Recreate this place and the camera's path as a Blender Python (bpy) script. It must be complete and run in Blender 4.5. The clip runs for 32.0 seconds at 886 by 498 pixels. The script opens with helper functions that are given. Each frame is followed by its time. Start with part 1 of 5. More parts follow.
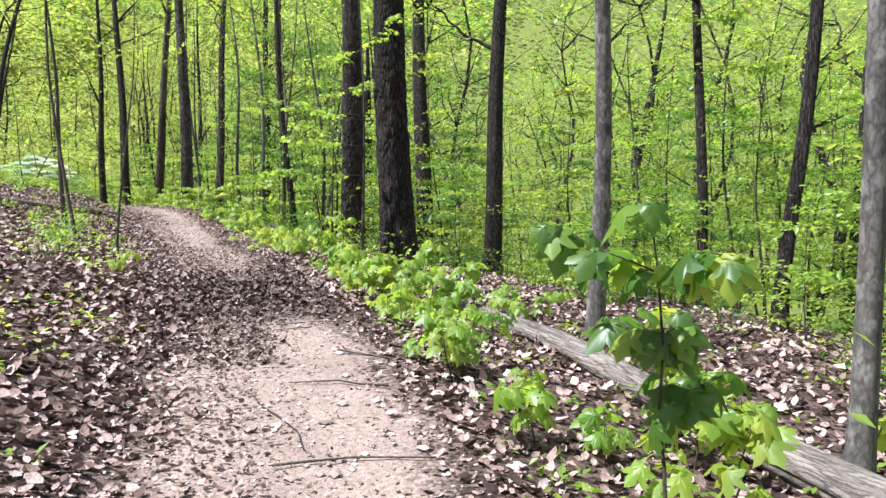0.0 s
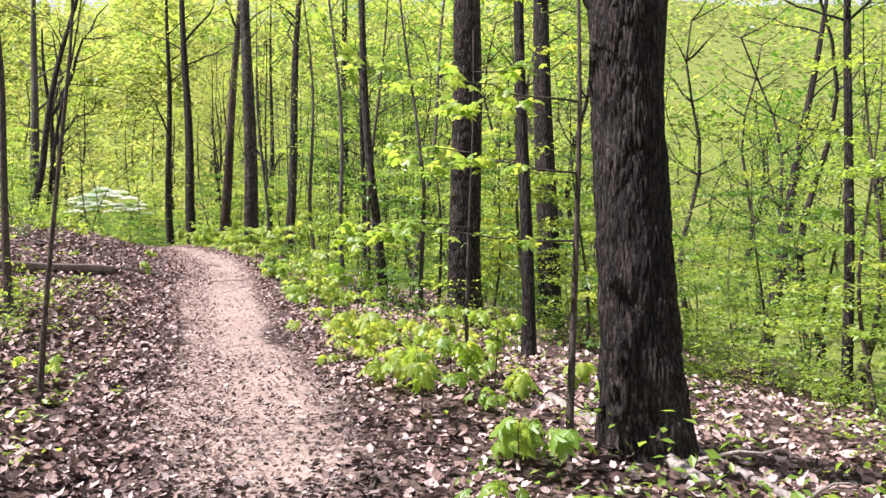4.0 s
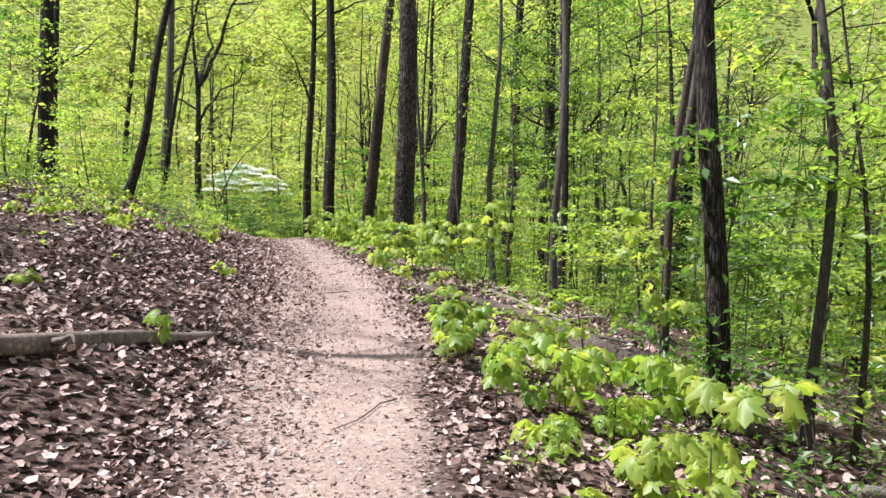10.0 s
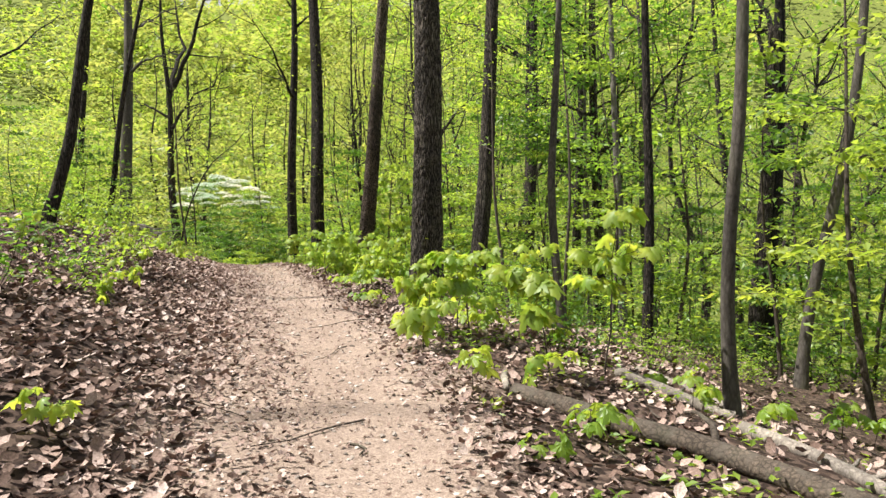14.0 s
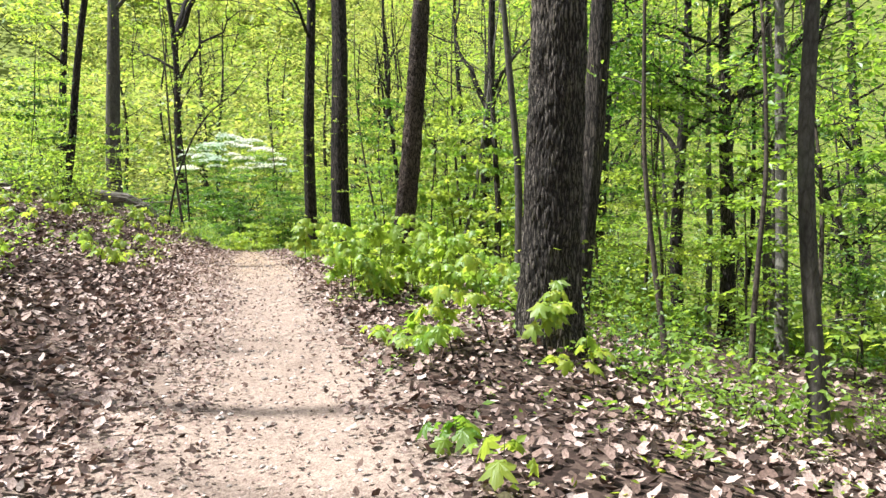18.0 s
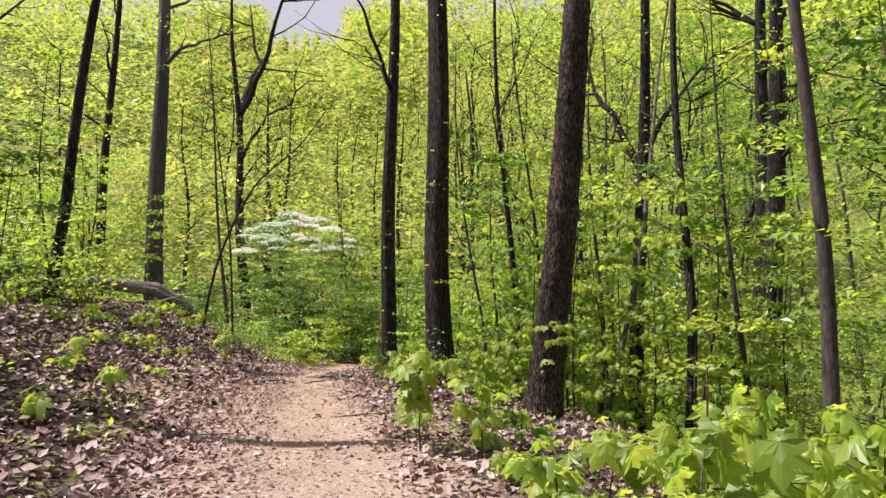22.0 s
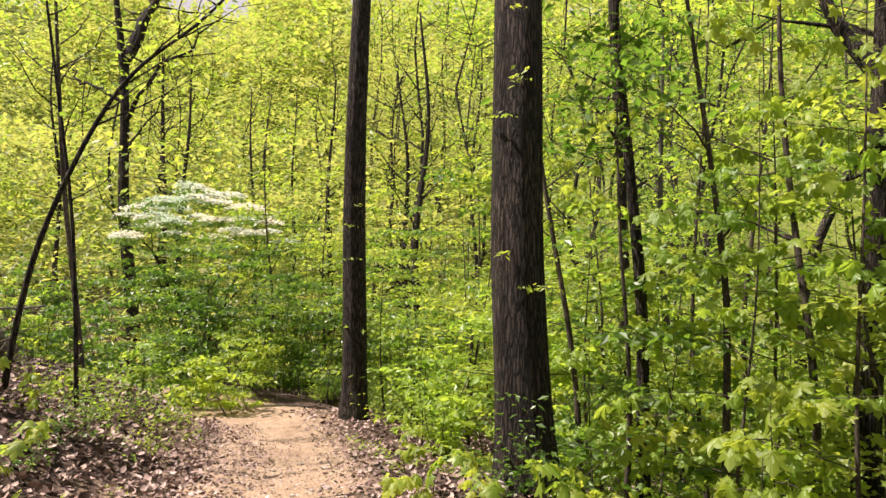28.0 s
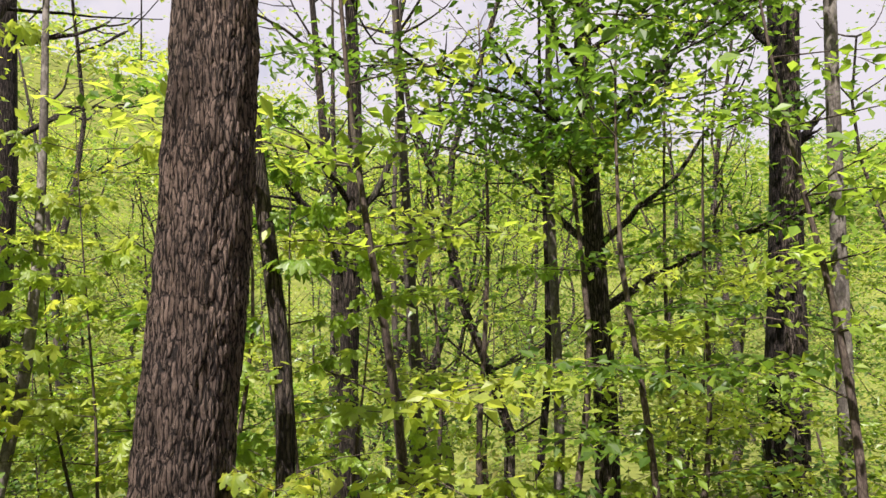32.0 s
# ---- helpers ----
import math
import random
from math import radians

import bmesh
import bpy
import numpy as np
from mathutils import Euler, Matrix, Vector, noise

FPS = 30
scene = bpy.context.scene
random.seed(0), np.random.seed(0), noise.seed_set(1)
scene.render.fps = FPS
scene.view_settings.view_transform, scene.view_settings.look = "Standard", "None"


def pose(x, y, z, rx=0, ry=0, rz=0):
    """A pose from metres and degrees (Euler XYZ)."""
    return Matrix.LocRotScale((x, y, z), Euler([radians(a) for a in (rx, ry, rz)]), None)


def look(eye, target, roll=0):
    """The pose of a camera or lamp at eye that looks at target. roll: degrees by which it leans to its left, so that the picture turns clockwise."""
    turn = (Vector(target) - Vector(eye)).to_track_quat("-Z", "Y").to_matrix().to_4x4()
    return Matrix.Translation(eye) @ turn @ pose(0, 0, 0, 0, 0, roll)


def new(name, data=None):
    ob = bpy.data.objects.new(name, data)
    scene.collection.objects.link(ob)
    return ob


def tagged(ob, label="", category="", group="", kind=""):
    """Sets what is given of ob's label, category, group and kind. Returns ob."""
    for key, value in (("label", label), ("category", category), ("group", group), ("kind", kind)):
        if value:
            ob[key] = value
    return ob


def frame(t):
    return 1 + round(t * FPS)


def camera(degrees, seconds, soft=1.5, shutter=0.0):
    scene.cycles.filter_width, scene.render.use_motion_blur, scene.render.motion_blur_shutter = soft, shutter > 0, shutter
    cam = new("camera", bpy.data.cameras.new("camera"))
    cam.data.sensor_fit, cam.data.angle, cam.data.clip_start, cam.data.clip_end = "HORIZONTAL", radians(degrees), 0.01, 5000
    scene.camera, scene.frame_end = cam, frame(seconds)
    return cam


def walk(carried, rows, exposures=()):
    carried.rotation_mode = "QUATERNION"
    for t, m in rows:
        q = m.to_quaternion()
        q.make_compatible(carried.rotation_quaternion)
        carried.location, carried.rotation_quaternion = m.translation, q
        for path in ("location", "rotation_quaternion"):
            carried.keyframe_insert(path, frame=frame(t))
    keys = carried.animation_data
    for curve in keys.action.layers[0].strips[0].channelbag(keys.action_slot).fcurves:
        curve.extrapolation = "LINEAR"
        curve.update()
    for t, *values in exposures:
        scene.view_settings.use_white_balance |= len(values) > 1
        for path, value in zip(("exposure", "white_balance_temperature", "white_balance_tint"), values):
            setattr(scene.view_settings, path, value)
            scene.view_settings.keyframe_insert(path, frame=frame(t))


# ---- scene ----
cam = camera(63.1, 32.0, 1.5)
PATH = [
    (0.0, -0.417, 1.021, 1.937, 85.70, 0.15, -0.68),
    (0.5, -0.548, 1.901, 1.961, 85.22, -0.01, -1.02),
    (1.0, -0.691, 2.737, 1.987, 86.23, 1.28, -1.44),
    (1.5, -0.810, 3.490, 2.035, 88.59, 2.00, -3.10),
    (2.0, -0.943, 4.164, 2.070, 89.29, 1.17, -2.48),
    (2.5, -0.980, 4.864, 2.139, 88.88, 1.13, 0.51),
    (3.0, -1.162, 5.596, 2.202, 88.87, 1.74, 2.90),
    (3.5, -1.525, 6.347, 2.276, 88.45, 2.05, 4.23),
    (4.0, -1.889, 7.094, 2.339, 87.92, 0.24, 5.09),
    (4.5, -2.177, 7.833, 2.353, 87.57, -0.36, 6.88),
    (6.5, -3.263, 10.856, 2.397, 85.82, -0.02, 13.00),
    (7.0, -3.574, 11.592, 2.413, 88.46, -0.53, 13.29),
    (7.5, -3.879, 12.287, 2.417, 89.57, -2.99, 16.87),
    (8.0, -4.233, 12.940, 2.448, 88.72, 0.52, 19.84),
    (8.5, -4.519, 13.606, 2.445, 89.26, 1.27, 17.61),
    (9.0, -4.748, 14.309, 2.460, 88.81, 0.05, 13.76),
    (9.5, -4.948, 14.980, 2.469, 87.63, -1.28, 14.30),
    (10.0, -5.170, 15.640, 2.479, 86.90, -2.03, 16.30),
    (10.5, -5.420, 16.314, 2.472, 86.54, -1.36, 17.63),
    (11.0, -5.763, 16.940, 2.477, 86.64, -1.11, 18.64),
    (11.5, -6.101, 17.556, 2.497, 86.85, -1.00, 19.04),
    (12.0, -6.425, 18.183, 2.494, 87.26, -0.95, 18.74),
    (12.5, -6.741, 18.820, 2.509, 87.52, -1.03, 17.68),
    (13.0, -7.054, 19.461, 2.529, 87.66, -0.40, 15.71),
    (13.5, -7.313, 20.105, 2.513, 87.84, -0.29, 15.42),
    (15.5, -8.540, 22.895, 2.731, 84.60, 0.11, 15.92),
    (16.0, -8.864, 23.555, 2.733, 83.37, -1.95, 16.31),
    (16.5, -9.161, 24.192, 2.740, 83.70, -1.65, 16.88),
    (17.0, -9.490, 24.876, 2.749, 84.05, -0.79, 16.34),
    (17.5, -9.819, 25.556, 2.776, 84.39, -0.62, 16.40),
    (18.0, -10.150, 26.239, 2.779, 84.54, -0.42, 17.28),
    (18.5, -10.486, 26.906, 2.819, 84.91, 0.11, 18.94),
    (19.0, -10.901, 27.614, 2.834, 85.35, 0.35, 20.48),
    (19.5, -11.328, 28.317, 2.828, 85.58, 1.63, 22.57),
    (20.0, -11.816, 28.994, 2.809, 85.71, -0.20, 21.18),
    (20.5, -12.280, 29.656, 2.810, 87.49, 1.68, 20.79),
    (21.0, -12.717, 30.312, 2.811, 88.97, -0.31, 21.09),
    (21.5, -13.121, 30.992, 2.828, 91.55, -1.02, 21.47),
    (22.0, -13.492, 31.643, 2.823, 91.12, -0.43, 22.20),
    (22.5, -13.875, 32.234, 2.825, 89.61, 0.84, 24.13),
    (23.0, -14.309, 32.807, 2.830, 88.23, 0.60, 25.33),
    (23.5, -14.733, 33.327, 2.810, 86.86, -0.49, 25.87),
    (24.0, -15.106, 34.013, 2.807, 87.08, -0.68, 24.88),
    (24.5, -15.491, 34.641, 2.792, 86.28, 0.06, 24.52),
    (26.5, -17.180, 36.773, 2.740, 87.01, 0.62, 25.10),
    (27.0, -17.550, 37.355, 2.779, 88.44, 0.07, 18.93),
    (27.5, -17.880, 37.952, 2.756, 89.60, -0.74, 15.65),
    (28.0, -18.178, 38.392, 2.733, 90.59, -0.64, 14.73),
    (28.5, -18.397, 38.790, 2.771, 91.95, 0.37, 12.40),
    (29.0, -18.551, 39.056, 2.801, 93.11, 1.47, 4.27),
    (29.5, -18.504, 39.159, 2.825, 93.74, 1.35, -7.24),
    (30.0, -18.425, 39.199, 2.821, 94.31, 0.74, -18.45),
    (30.5, -18.297, 39.211, 2.819, 94.86, 0.54, -28.58),
    (31.0, -18.208, 39.176, 2.818, 95.09, 0.52, -37.72),
    (31.5, -18.111, 39.125, 2.811, 94.68, 0.79, -45.62),
    (32.0, -18.034, 39.078, 2.805, 93.40, 1.20, -52.15),
]
walk(cam, [(t, pose(*p)) for t, *p in PATH], [(0.0, 1.24, 5550, 14), (1.0, 1.34, 5600, 17), (2.0, 1.29, 5800, 21), (3.0, 1.35, 6000, 27), (7.0, 1.29, 5400, 18), (8.3, 1.27, 5700, 26), (9.2, 1.25, 5500, 17), (11.0, 1.07, 6400, 20), (13.0, 1.04, 6600, 12), (16.0, 1.28, 5900, 9), (18.0, 1.37, 5900, 9), (20.0, 1.24, 6300, 12), (22.0, 0.87, 6300, 24), (24.0, 0.93, 7300, 15), (26.4, 0.82, 7000, 12), (27.1, 1.03, 7000, 15), (28.5, 1.06, 6900, 26), (30.0, 1.18, 6900, 27), (32.0, 1.2, 6600, 22)])

# ---- world, sun ----
SUN_YAW, SUN_UP = radians(106), radians(58)
world = bpy.data.worlds.new("sky")
world.use_nodes = True
scene.world = world
wn, wl = world.node_tree.nodes, world.node_tree.links
wn.clear()
sky = wn.new("ShaderNodeTexSky")
sky.sky_type, sky.sun_disc, sky.sun_elevation, sky.sun_rotation = "NISHITA", False, SUN_UP, -SUN_YAW
sky.air_density, sky.dust_density = 1.0, 1.5
cloud = wn.new("ShaderNodeTexNoise")
cloud.inputs["Scale"].default_value, cloud.inputs["Detail"].default_value, cloud.inputs["Roughness"].default_value = 3.2, 7, .58
cloud_ramp = wn.new("ShaderNodeValToRGB")
cloud_ramp.color_ramp.elements[0].position, cloud_ramp.color_ramp.elements[1].position = .25, .48
cloud_mix = wn.new("ShaderNodeMix")
cloud_mix.data_type = "RGBA"
cloud_mix.inputs["B"].default_value = (5.6, 5.7, 6.0, 1)
back = wn.new("ShaderNodeBackground")
back.inputs["Strength"].default_value = .0615
wo = wn.new("ShaderNodeOutputWorld")
wl.new(cloud.outputs["Fac"], cloud_ramp.inputs["Fac"])
wl.new(cloud_ramp.outputs["Color"], cloud_mix.inputs["Factor"])
wl.new(sky.outputs["Color"], cloud_mix.inputs["A"])
wl.new(cloud_mix.outputs["Result"], back.inputs["Color"])
wl.new(back.outputs["Background"], wo.inputs["Surface"])
sun_data = bpy.data.lights.new("sun", "SUN")
sun_data.energy, sun_data.angle, sun_data.color = 5.0, radians(.6), (1, .95, .86)
sun = new("sun", sun_data)
sun_way = Vector((-math.sin(SUN_YAW) * math.cos(SUN_UP), math.cos(SUN_YAW) * math.cos(SUN_UP), math.sin(SUN_UP)))
sun.matrix_world = look(sun_way * 60, (0, 0, 0))


# ---- materials ----
def material(name):
    m = bpy.data.materials.new(name)
    m.use_nodes = True
    nt = m.node_tree
    nt.nodes.clear()
    out = nt.nodes.new("ShaderNodeOutputMaterial")
    return m, nt, out


def node(nt, kind, **values):
    n = nt.nodes.new(kind)
    for key, value in values.items():
        n.inputs[key.replace("_", " ")].default_value = value
    return n


def ramp(nt, source, stops):
    r = nt.nodes.new("ShaderNodeValToRGB")
    while len(r.color_ramp.elements) < len(stops):
        r.color_ramp.elements.new(.5)
    for e, (at, colour) in zip(r.color_ramp.elements, stops):
        e.position, e.color = at, (*colour, 1)
    nt.links.new(source, r.inputs["Fac"])
    return r.outputs["Color"]


def mixed(nt, fac, a, b, blend="MIX"):
    m = nt.nodes.new("ShaderNodeMix")
    m.data_type, m.blend_type = "RGBA", blend
    for key, value in (("Factor", fac), ("A", a), ("B", b)):
        if hasattr(value, "is_linked"):
            nt.links.new(value, m.inputs[key])
        else:
            m.inputs[key].default_value = value if key == "Factor" else (*value, 1)
    return m.outputs["Result"]


def place(nt, scale=(1, 1, 1), lie=None):
    """Coordinates on the thing itself; lie: the heading in degrees of a lying trunk, whose grain then runs along it."""
    c = nt.nodes.new("ShaderNodeTexCoord")
    at = c.outputs["Object"]
    for turn in ((0, 0, -lie), (0, -90, 0)) if lie is not None else ():
        mp = nt.nodes.new("ShaderNodeMapping")
        mp.inputs["Rotation"].default_value = [math.radians(a) for a in turn]
        nt.links.new(at, mp.inputs["Vector"])
        at = mp.outputs["Vector"]
    mp = nt.nodes.new("ShaderNodeMapping")
    mp.inputs["Scale"].default_value = scale
    nt.links.new(at, mp.inputs["Vector"])
    return mp.outputs["Vector"]


def bark(name, dark, light, furrow=30.0, stretch=.11, strength=1.0, depth=.03, moss=0.0, blotch=None, ridged=1.0, gap=1.0, lie=None):
    """Furrowed bark: long ragged upright plates with dark furrows between, each plate a tone of its own, rough across."""
    m, nt, out = material(name)
    bend = node(nt, "ShaderNodeTexNoise", Scale=furrow * .22, Detail=3, Roughness=.6)
    nt.links.new(place(nt, (1, 1, .5), lie), bend.inputs["Vector"])
    shift = nt.nodes.new("ShaderNodeVectorMath")
    shift.operation = "MULTIPLY_ADD"
    shift.inputs[1].default_value = (1.6, 1.6, 1.6)
    nt.links.new(bend.outputs["Color"], shift.inputs[0])
    nt.links.new(place(nt, (furrow, furrow, furrow * stretch), lie), shift.inputs[2])
    cracks, cells = node(nt, "ShaderNodeTexVoronoi", Scale=1.0), node(nt, "ShaderNodeTexVoronoi", Scale=1.0)
    cracks.feature = "DISTANCE_TO_EDGE"
    fine = node(nt, "ShaderNodeTexNoise", Scale=3.0, Detail=6, Roughness=.75)
    broad = node(nt, "ShaderNodeTexNoise", Scale=1.6, Detail=3)
    for n in (cracks, cells):
        nt.links.new(shift.outputs["Vector"], n.inputs["Vector"])
    nt.links.new(place(nt, (furrow, furrow, furrow * .35), lie), fine.inputs["Vector"])
    nt.links.new(place(nt, (1, 1, .5), lie), broad.inputs["Vector"])
    low, mid = (1 - ridged,) * 3, (1 - .4 * ridged,) * 3
    ridge = ramp(nt, cracks.outputs["Distance"], [(.03 * gap, low), (.14 * gap, mid), (.34 * gap, (1, 1, 1))])
    ragged = node(nt, "ShaderNodeTexNoise", Scale=1.1, Detail=5, Roughness=.65, Distortion=.5)
    nt.links.new(place(nt, (furrow, furrow, furrow * .16), lie), ragged.inputs["Vector"])
    ridge = mixed(nt, 1.0, ridge, ramp(nt, ragged.outputs["Fac"], [(.34 - .1 * (1 - gap), (1 - .85 * ridged,) * 3), (.47 - .08 * (1 - gap), (1, 1, 1))]), "MULTIPLY")
    grain = ramp(nt, fine.outputs["Fac"], [(.32, (.3, .3, .3)), (.68, (1, 1, 1))])
    tone = mixed(nt, .85, ridge, grain, "MULTIPLY")
    colour = ramp(nt, tone, [(.02, tuple(c * .3 for c in dark)), (.25, dark), (.8, light)])
    own = ramp(nt, cells.outputs["Color"], [(.1, (.68, .67, .66)), (.9, (1.25, 1.24, 1.22))])
    colour = mixed(nt, ridged, colour, mixed(nt, 1.0, colour, own, "MULTIPLY"))
    patch = ramp(nt, broad.outputs["Fac"], [(.42, (.72, .72, .72)), (.68, (1.3, 1.28, 1.25))])
    colour = mixed(nt, 1.0, colour, patch, "MULTIPLY")
    if blotch:
        spots = node(nt, "ShaderNodeTexNoise", Scale=7.5, Detail=5, Roughness=.65)
        nt.links.new(place(nt, (1.2, 1.2, .7), lie), spots.inputs["Vector"])
        colour = mixed(nt, ramp(nt, spots.outputs["Fac"], [(.52, (0, 0, 0)), (.62, (.85, .85, .85))]), colour, blotch)
    if moss:
        mossy = node(nt, "ShaderNodeTexNoise", Scale=2.4, Detail=5)
        nt.links.new(place(nt, (1, 1, .4), lie), mossy.inputs["Vector"])
        colour = mixed(nt, ramp(nt, mossy.outputs["Fac"], [(.56, (0, 0, 0)), (.75, (moss, moss, moss))]), colour, (.16, .19, .12))
    p = node(nt, "ShaderNodeBsdfPrincipled", Roughness=.88)
    p.inputs["Specular IOR Level"].default_value = .25
    nt.links.new(colour, p.inputs["Base Color"])
    b = node(nt, "ShaderNodeBump", Strength=strength, Distance=depth)
    nt.links.new(tone, b.inputs["Height"])
    nt.links.new(b.outputs["Normal"], p.inputs["Normal"])
    nt.links.new(p.outputs["BSDF"], out.inputs["Surface"])
    return m


def foliage(name, low, high, glow, rough=.5, through_it=.5, single=.65):
    """A thin leaf: matt upper side, light coming through, a little gloss; every leaf a shade of its own."""
    m, nt, out = material(name)
    geo, info = nt.nodes.new("ShaderNodeNewGeometry"), nt.nodes.new("ShaderNodeObjectInfo")
    add = node(nt, "ShaderNodeMath")
    add.operation = "MULTIPLY_ADD"
    add.inputs[1].default_value, add.inputs[2].default_value = single, .5 * (.65 - single)
    nt.links.new(geo.outputs["Random Per Island"], add.inputs[0])
    more = node(nt, "ShaderNodeMath")
    more.operation = "MULTIPLY_ADD"
    more.inputs[1].default_value = .35
    nt.links.new(info.outputs["Random"], more.inputs[0])
    nt.links.new(add.outputs["Value"], more.inputs[2])
    colour = ramp(nt, more.outputs["Value"], [(.1, low), (.9, high)])
    shine = ramp(nt, more.outputs["Value"], [(.1, tuple(c * .75 for c in glow)), (.9, tuple(c * 1.15 for c in glow))])
    drift = node(nt, "ShaderNodeTexNoise", Scale=.42, Detail=3, Roughness=.6)
    nt.links.new(place(nt), drift.inputs["Vector"])
    hue = ramp(nt, drift.outputs["Fac"], [(.36, (.6, .76, .6)), (.5, (.95, .98, .95)), (.64, (1.25, 1.12, 1.05))])
    colour, shine = mixed(nt, 1.0, colour, hue, "MULTIPLY"), mixed(nt, 1.0, shine, hue, "MULTIPLY")
    d, t = node(nt, "ShaderNodeBsdfDiffuse"), node(nt, "ShaderNodeBsdfTranslucent")
    g = node(nt, "ShaderNodeBsdfGlossy", Roughness=rough)
    g.inputs["Color"].default_value = (.9, .95, .9, 1)
    a, b = node(nt, "ShaderNodeMixShader", Fac=through_it), node(nt, "ShaderNodeMixShader", Fac=.03)
    nt.links.new(colour, d.inputs["Color"])
    nt.links.new(shine, t.inputs["Color"])
    nt.links.new(d.outputs["BSDF"], a.inputs[1])
    nt.links.new(t.outputs["BSDF"], a.inputs[2])
    nt.links.new(a.outputs["Shader"], b.inputs[1])
    nt.links.new(g.outputs["BSDF"], b.inputs[2])
    nt.links.new(b.outputs["Shader"], out.inputs["Surface"])
    return m


OAK = bark("oak_bark", (.042, .034, .029), (.175, .145, .125), 34, .11, 1.0, .03, .12)
ASHY = bark("ashy_oak_bark", (.06, .05, .043), (.31, .268, .232), 40, .12, 1.0, .03, .15)
RIDGED = bark("finely_ridged_bark", (.03, .022, .018), (.275, .21, .172), 46, .13, 1.0, .03, .04, None, 1.0, .6)
DARK = bark("dark_bark", (.026, .02, .017), (.11, .089, .077), 34, .11, 1.0, .025, .12)
GREY = bark("grey_bark", (.045, .038, .033), (.125, .111, .099), 18, .3, .6, .012, .3, None, .4)
PALE = bark("pale_bark", (.055, .049, .043), (.17, .156, .143), 20, .5, .6, .01, .2, (.23, .215, .195), .4)
# dark snag bark, made blacker still for the shade it stands in
SNAG = bark("shade_dark_bark", (.012, .01, .009), (.055, .045, .039), 30, .12, 1.0, .03)
TWIG = bark("twig_bark", (.045, .035, .028), (.13, .105, .088), 40, .3, .4, .006, .2, None, .6)
DEAD = bark("weathered_wood", (.12, .103, .09), (.37, .325, .285), 26, .3, .7, .012, .3, (.17, .145, .125), .35)
SPLIT = bark("split_grey_wood", (.14, .12, .105), (.36, .315, .275), 34, .05, .9, .012, .25, (.2, .172, .148), .75, 1, -70)
BLEACHED = bark("bleached_log_wood", (.15, .13, .115), (.4, .355, .315), 30, .05, .9, .012, .2, (.2, .172, .148), .75, 1, 38)
LOGWOOD = bark("rotting_log_bark", (.04, .032, .026), (.16, .125, .1), 26, .9, .8, .012, .2, (.1, .083, .068), .5)
TAN = bark("smooth_tan_wood", (.1, .075, .06), (.29, .235, .198), 20, .9, .6, .01, .15, (.14, .11, .088), .45)
FRESH = foliage("young_leaf", (.126, .205, .024), (.238, .335, .042), (.55, .72, .075), .45, .52)
YELLOW = foliage("yellow_green_leaf", (.165, .232, .026), (.285, .347, .047), (.65, .755, .087), .5, .52)
# paler leaf for the far woods, with the sun on the hillside in its colour
SUNLIT = foliage("far_sunlit_spring_leaf", (.185, .21, .05), (.275, .29, .078), (.58, .63, .135), .5, .52, .3)
DEEP = foliage("deep_green_leaf", (.045, .095, .014), (.09, .16, .024), (.22, .4, .038), .4, .48)
WHITE = foliage("white_bract", (.76, .77, .7), (.86, .87, .82), (.7, .73, .62), .6, .35)


def litter_material(name="dry_leaf", wet_and_shade=1.0):
    """Last year's leaves: tan, pinkish and dark brown, dry; the second value darkens their colour for rot, damp and
    shade.
    """
    m, nt, out = material(name)
    geo = nt.nodes.new("ShaderNodeNewGeometry")
    colour = ramp(nt, geo.outputs["Random Per Island"], [(0, (.045, .029, .024)), (.22, (.16, .104, .083)), (.52, (.335, .238, .2)), (.87, (.47, .36, .318)), (1, (.58, .48, .435))])
    colour = mixed(nt, 1.0, colour, (wet_and_shade, wet_and_shade, wet_and_shade), "MULTIPLY")
    grain = node(nt, "ShaderNodeTexNoise", Scale=85.0, Detail=4, Roughness=.65)
    nt.links.new(place(nt), grain.inputs["Vector"])
    colour = mixed(nt, .9, colour, ramp(nt, grain.outputs["Fac"], [(.34, (.42, .4, .39)), (.64, (1.12, 1.12, 1.12))]), "MULTIPLY")
    p = node(nt, "ShaderNodeBsdfPrincipled", Roughness=.8)
    p.inputs["Specular IOR Level"].default_value = .2
    nt.links.new(colour, p.inputs["Base Color"])
    nt.links.new(p.outputs["BSDF"], out.inputs["Surface"])
    return m


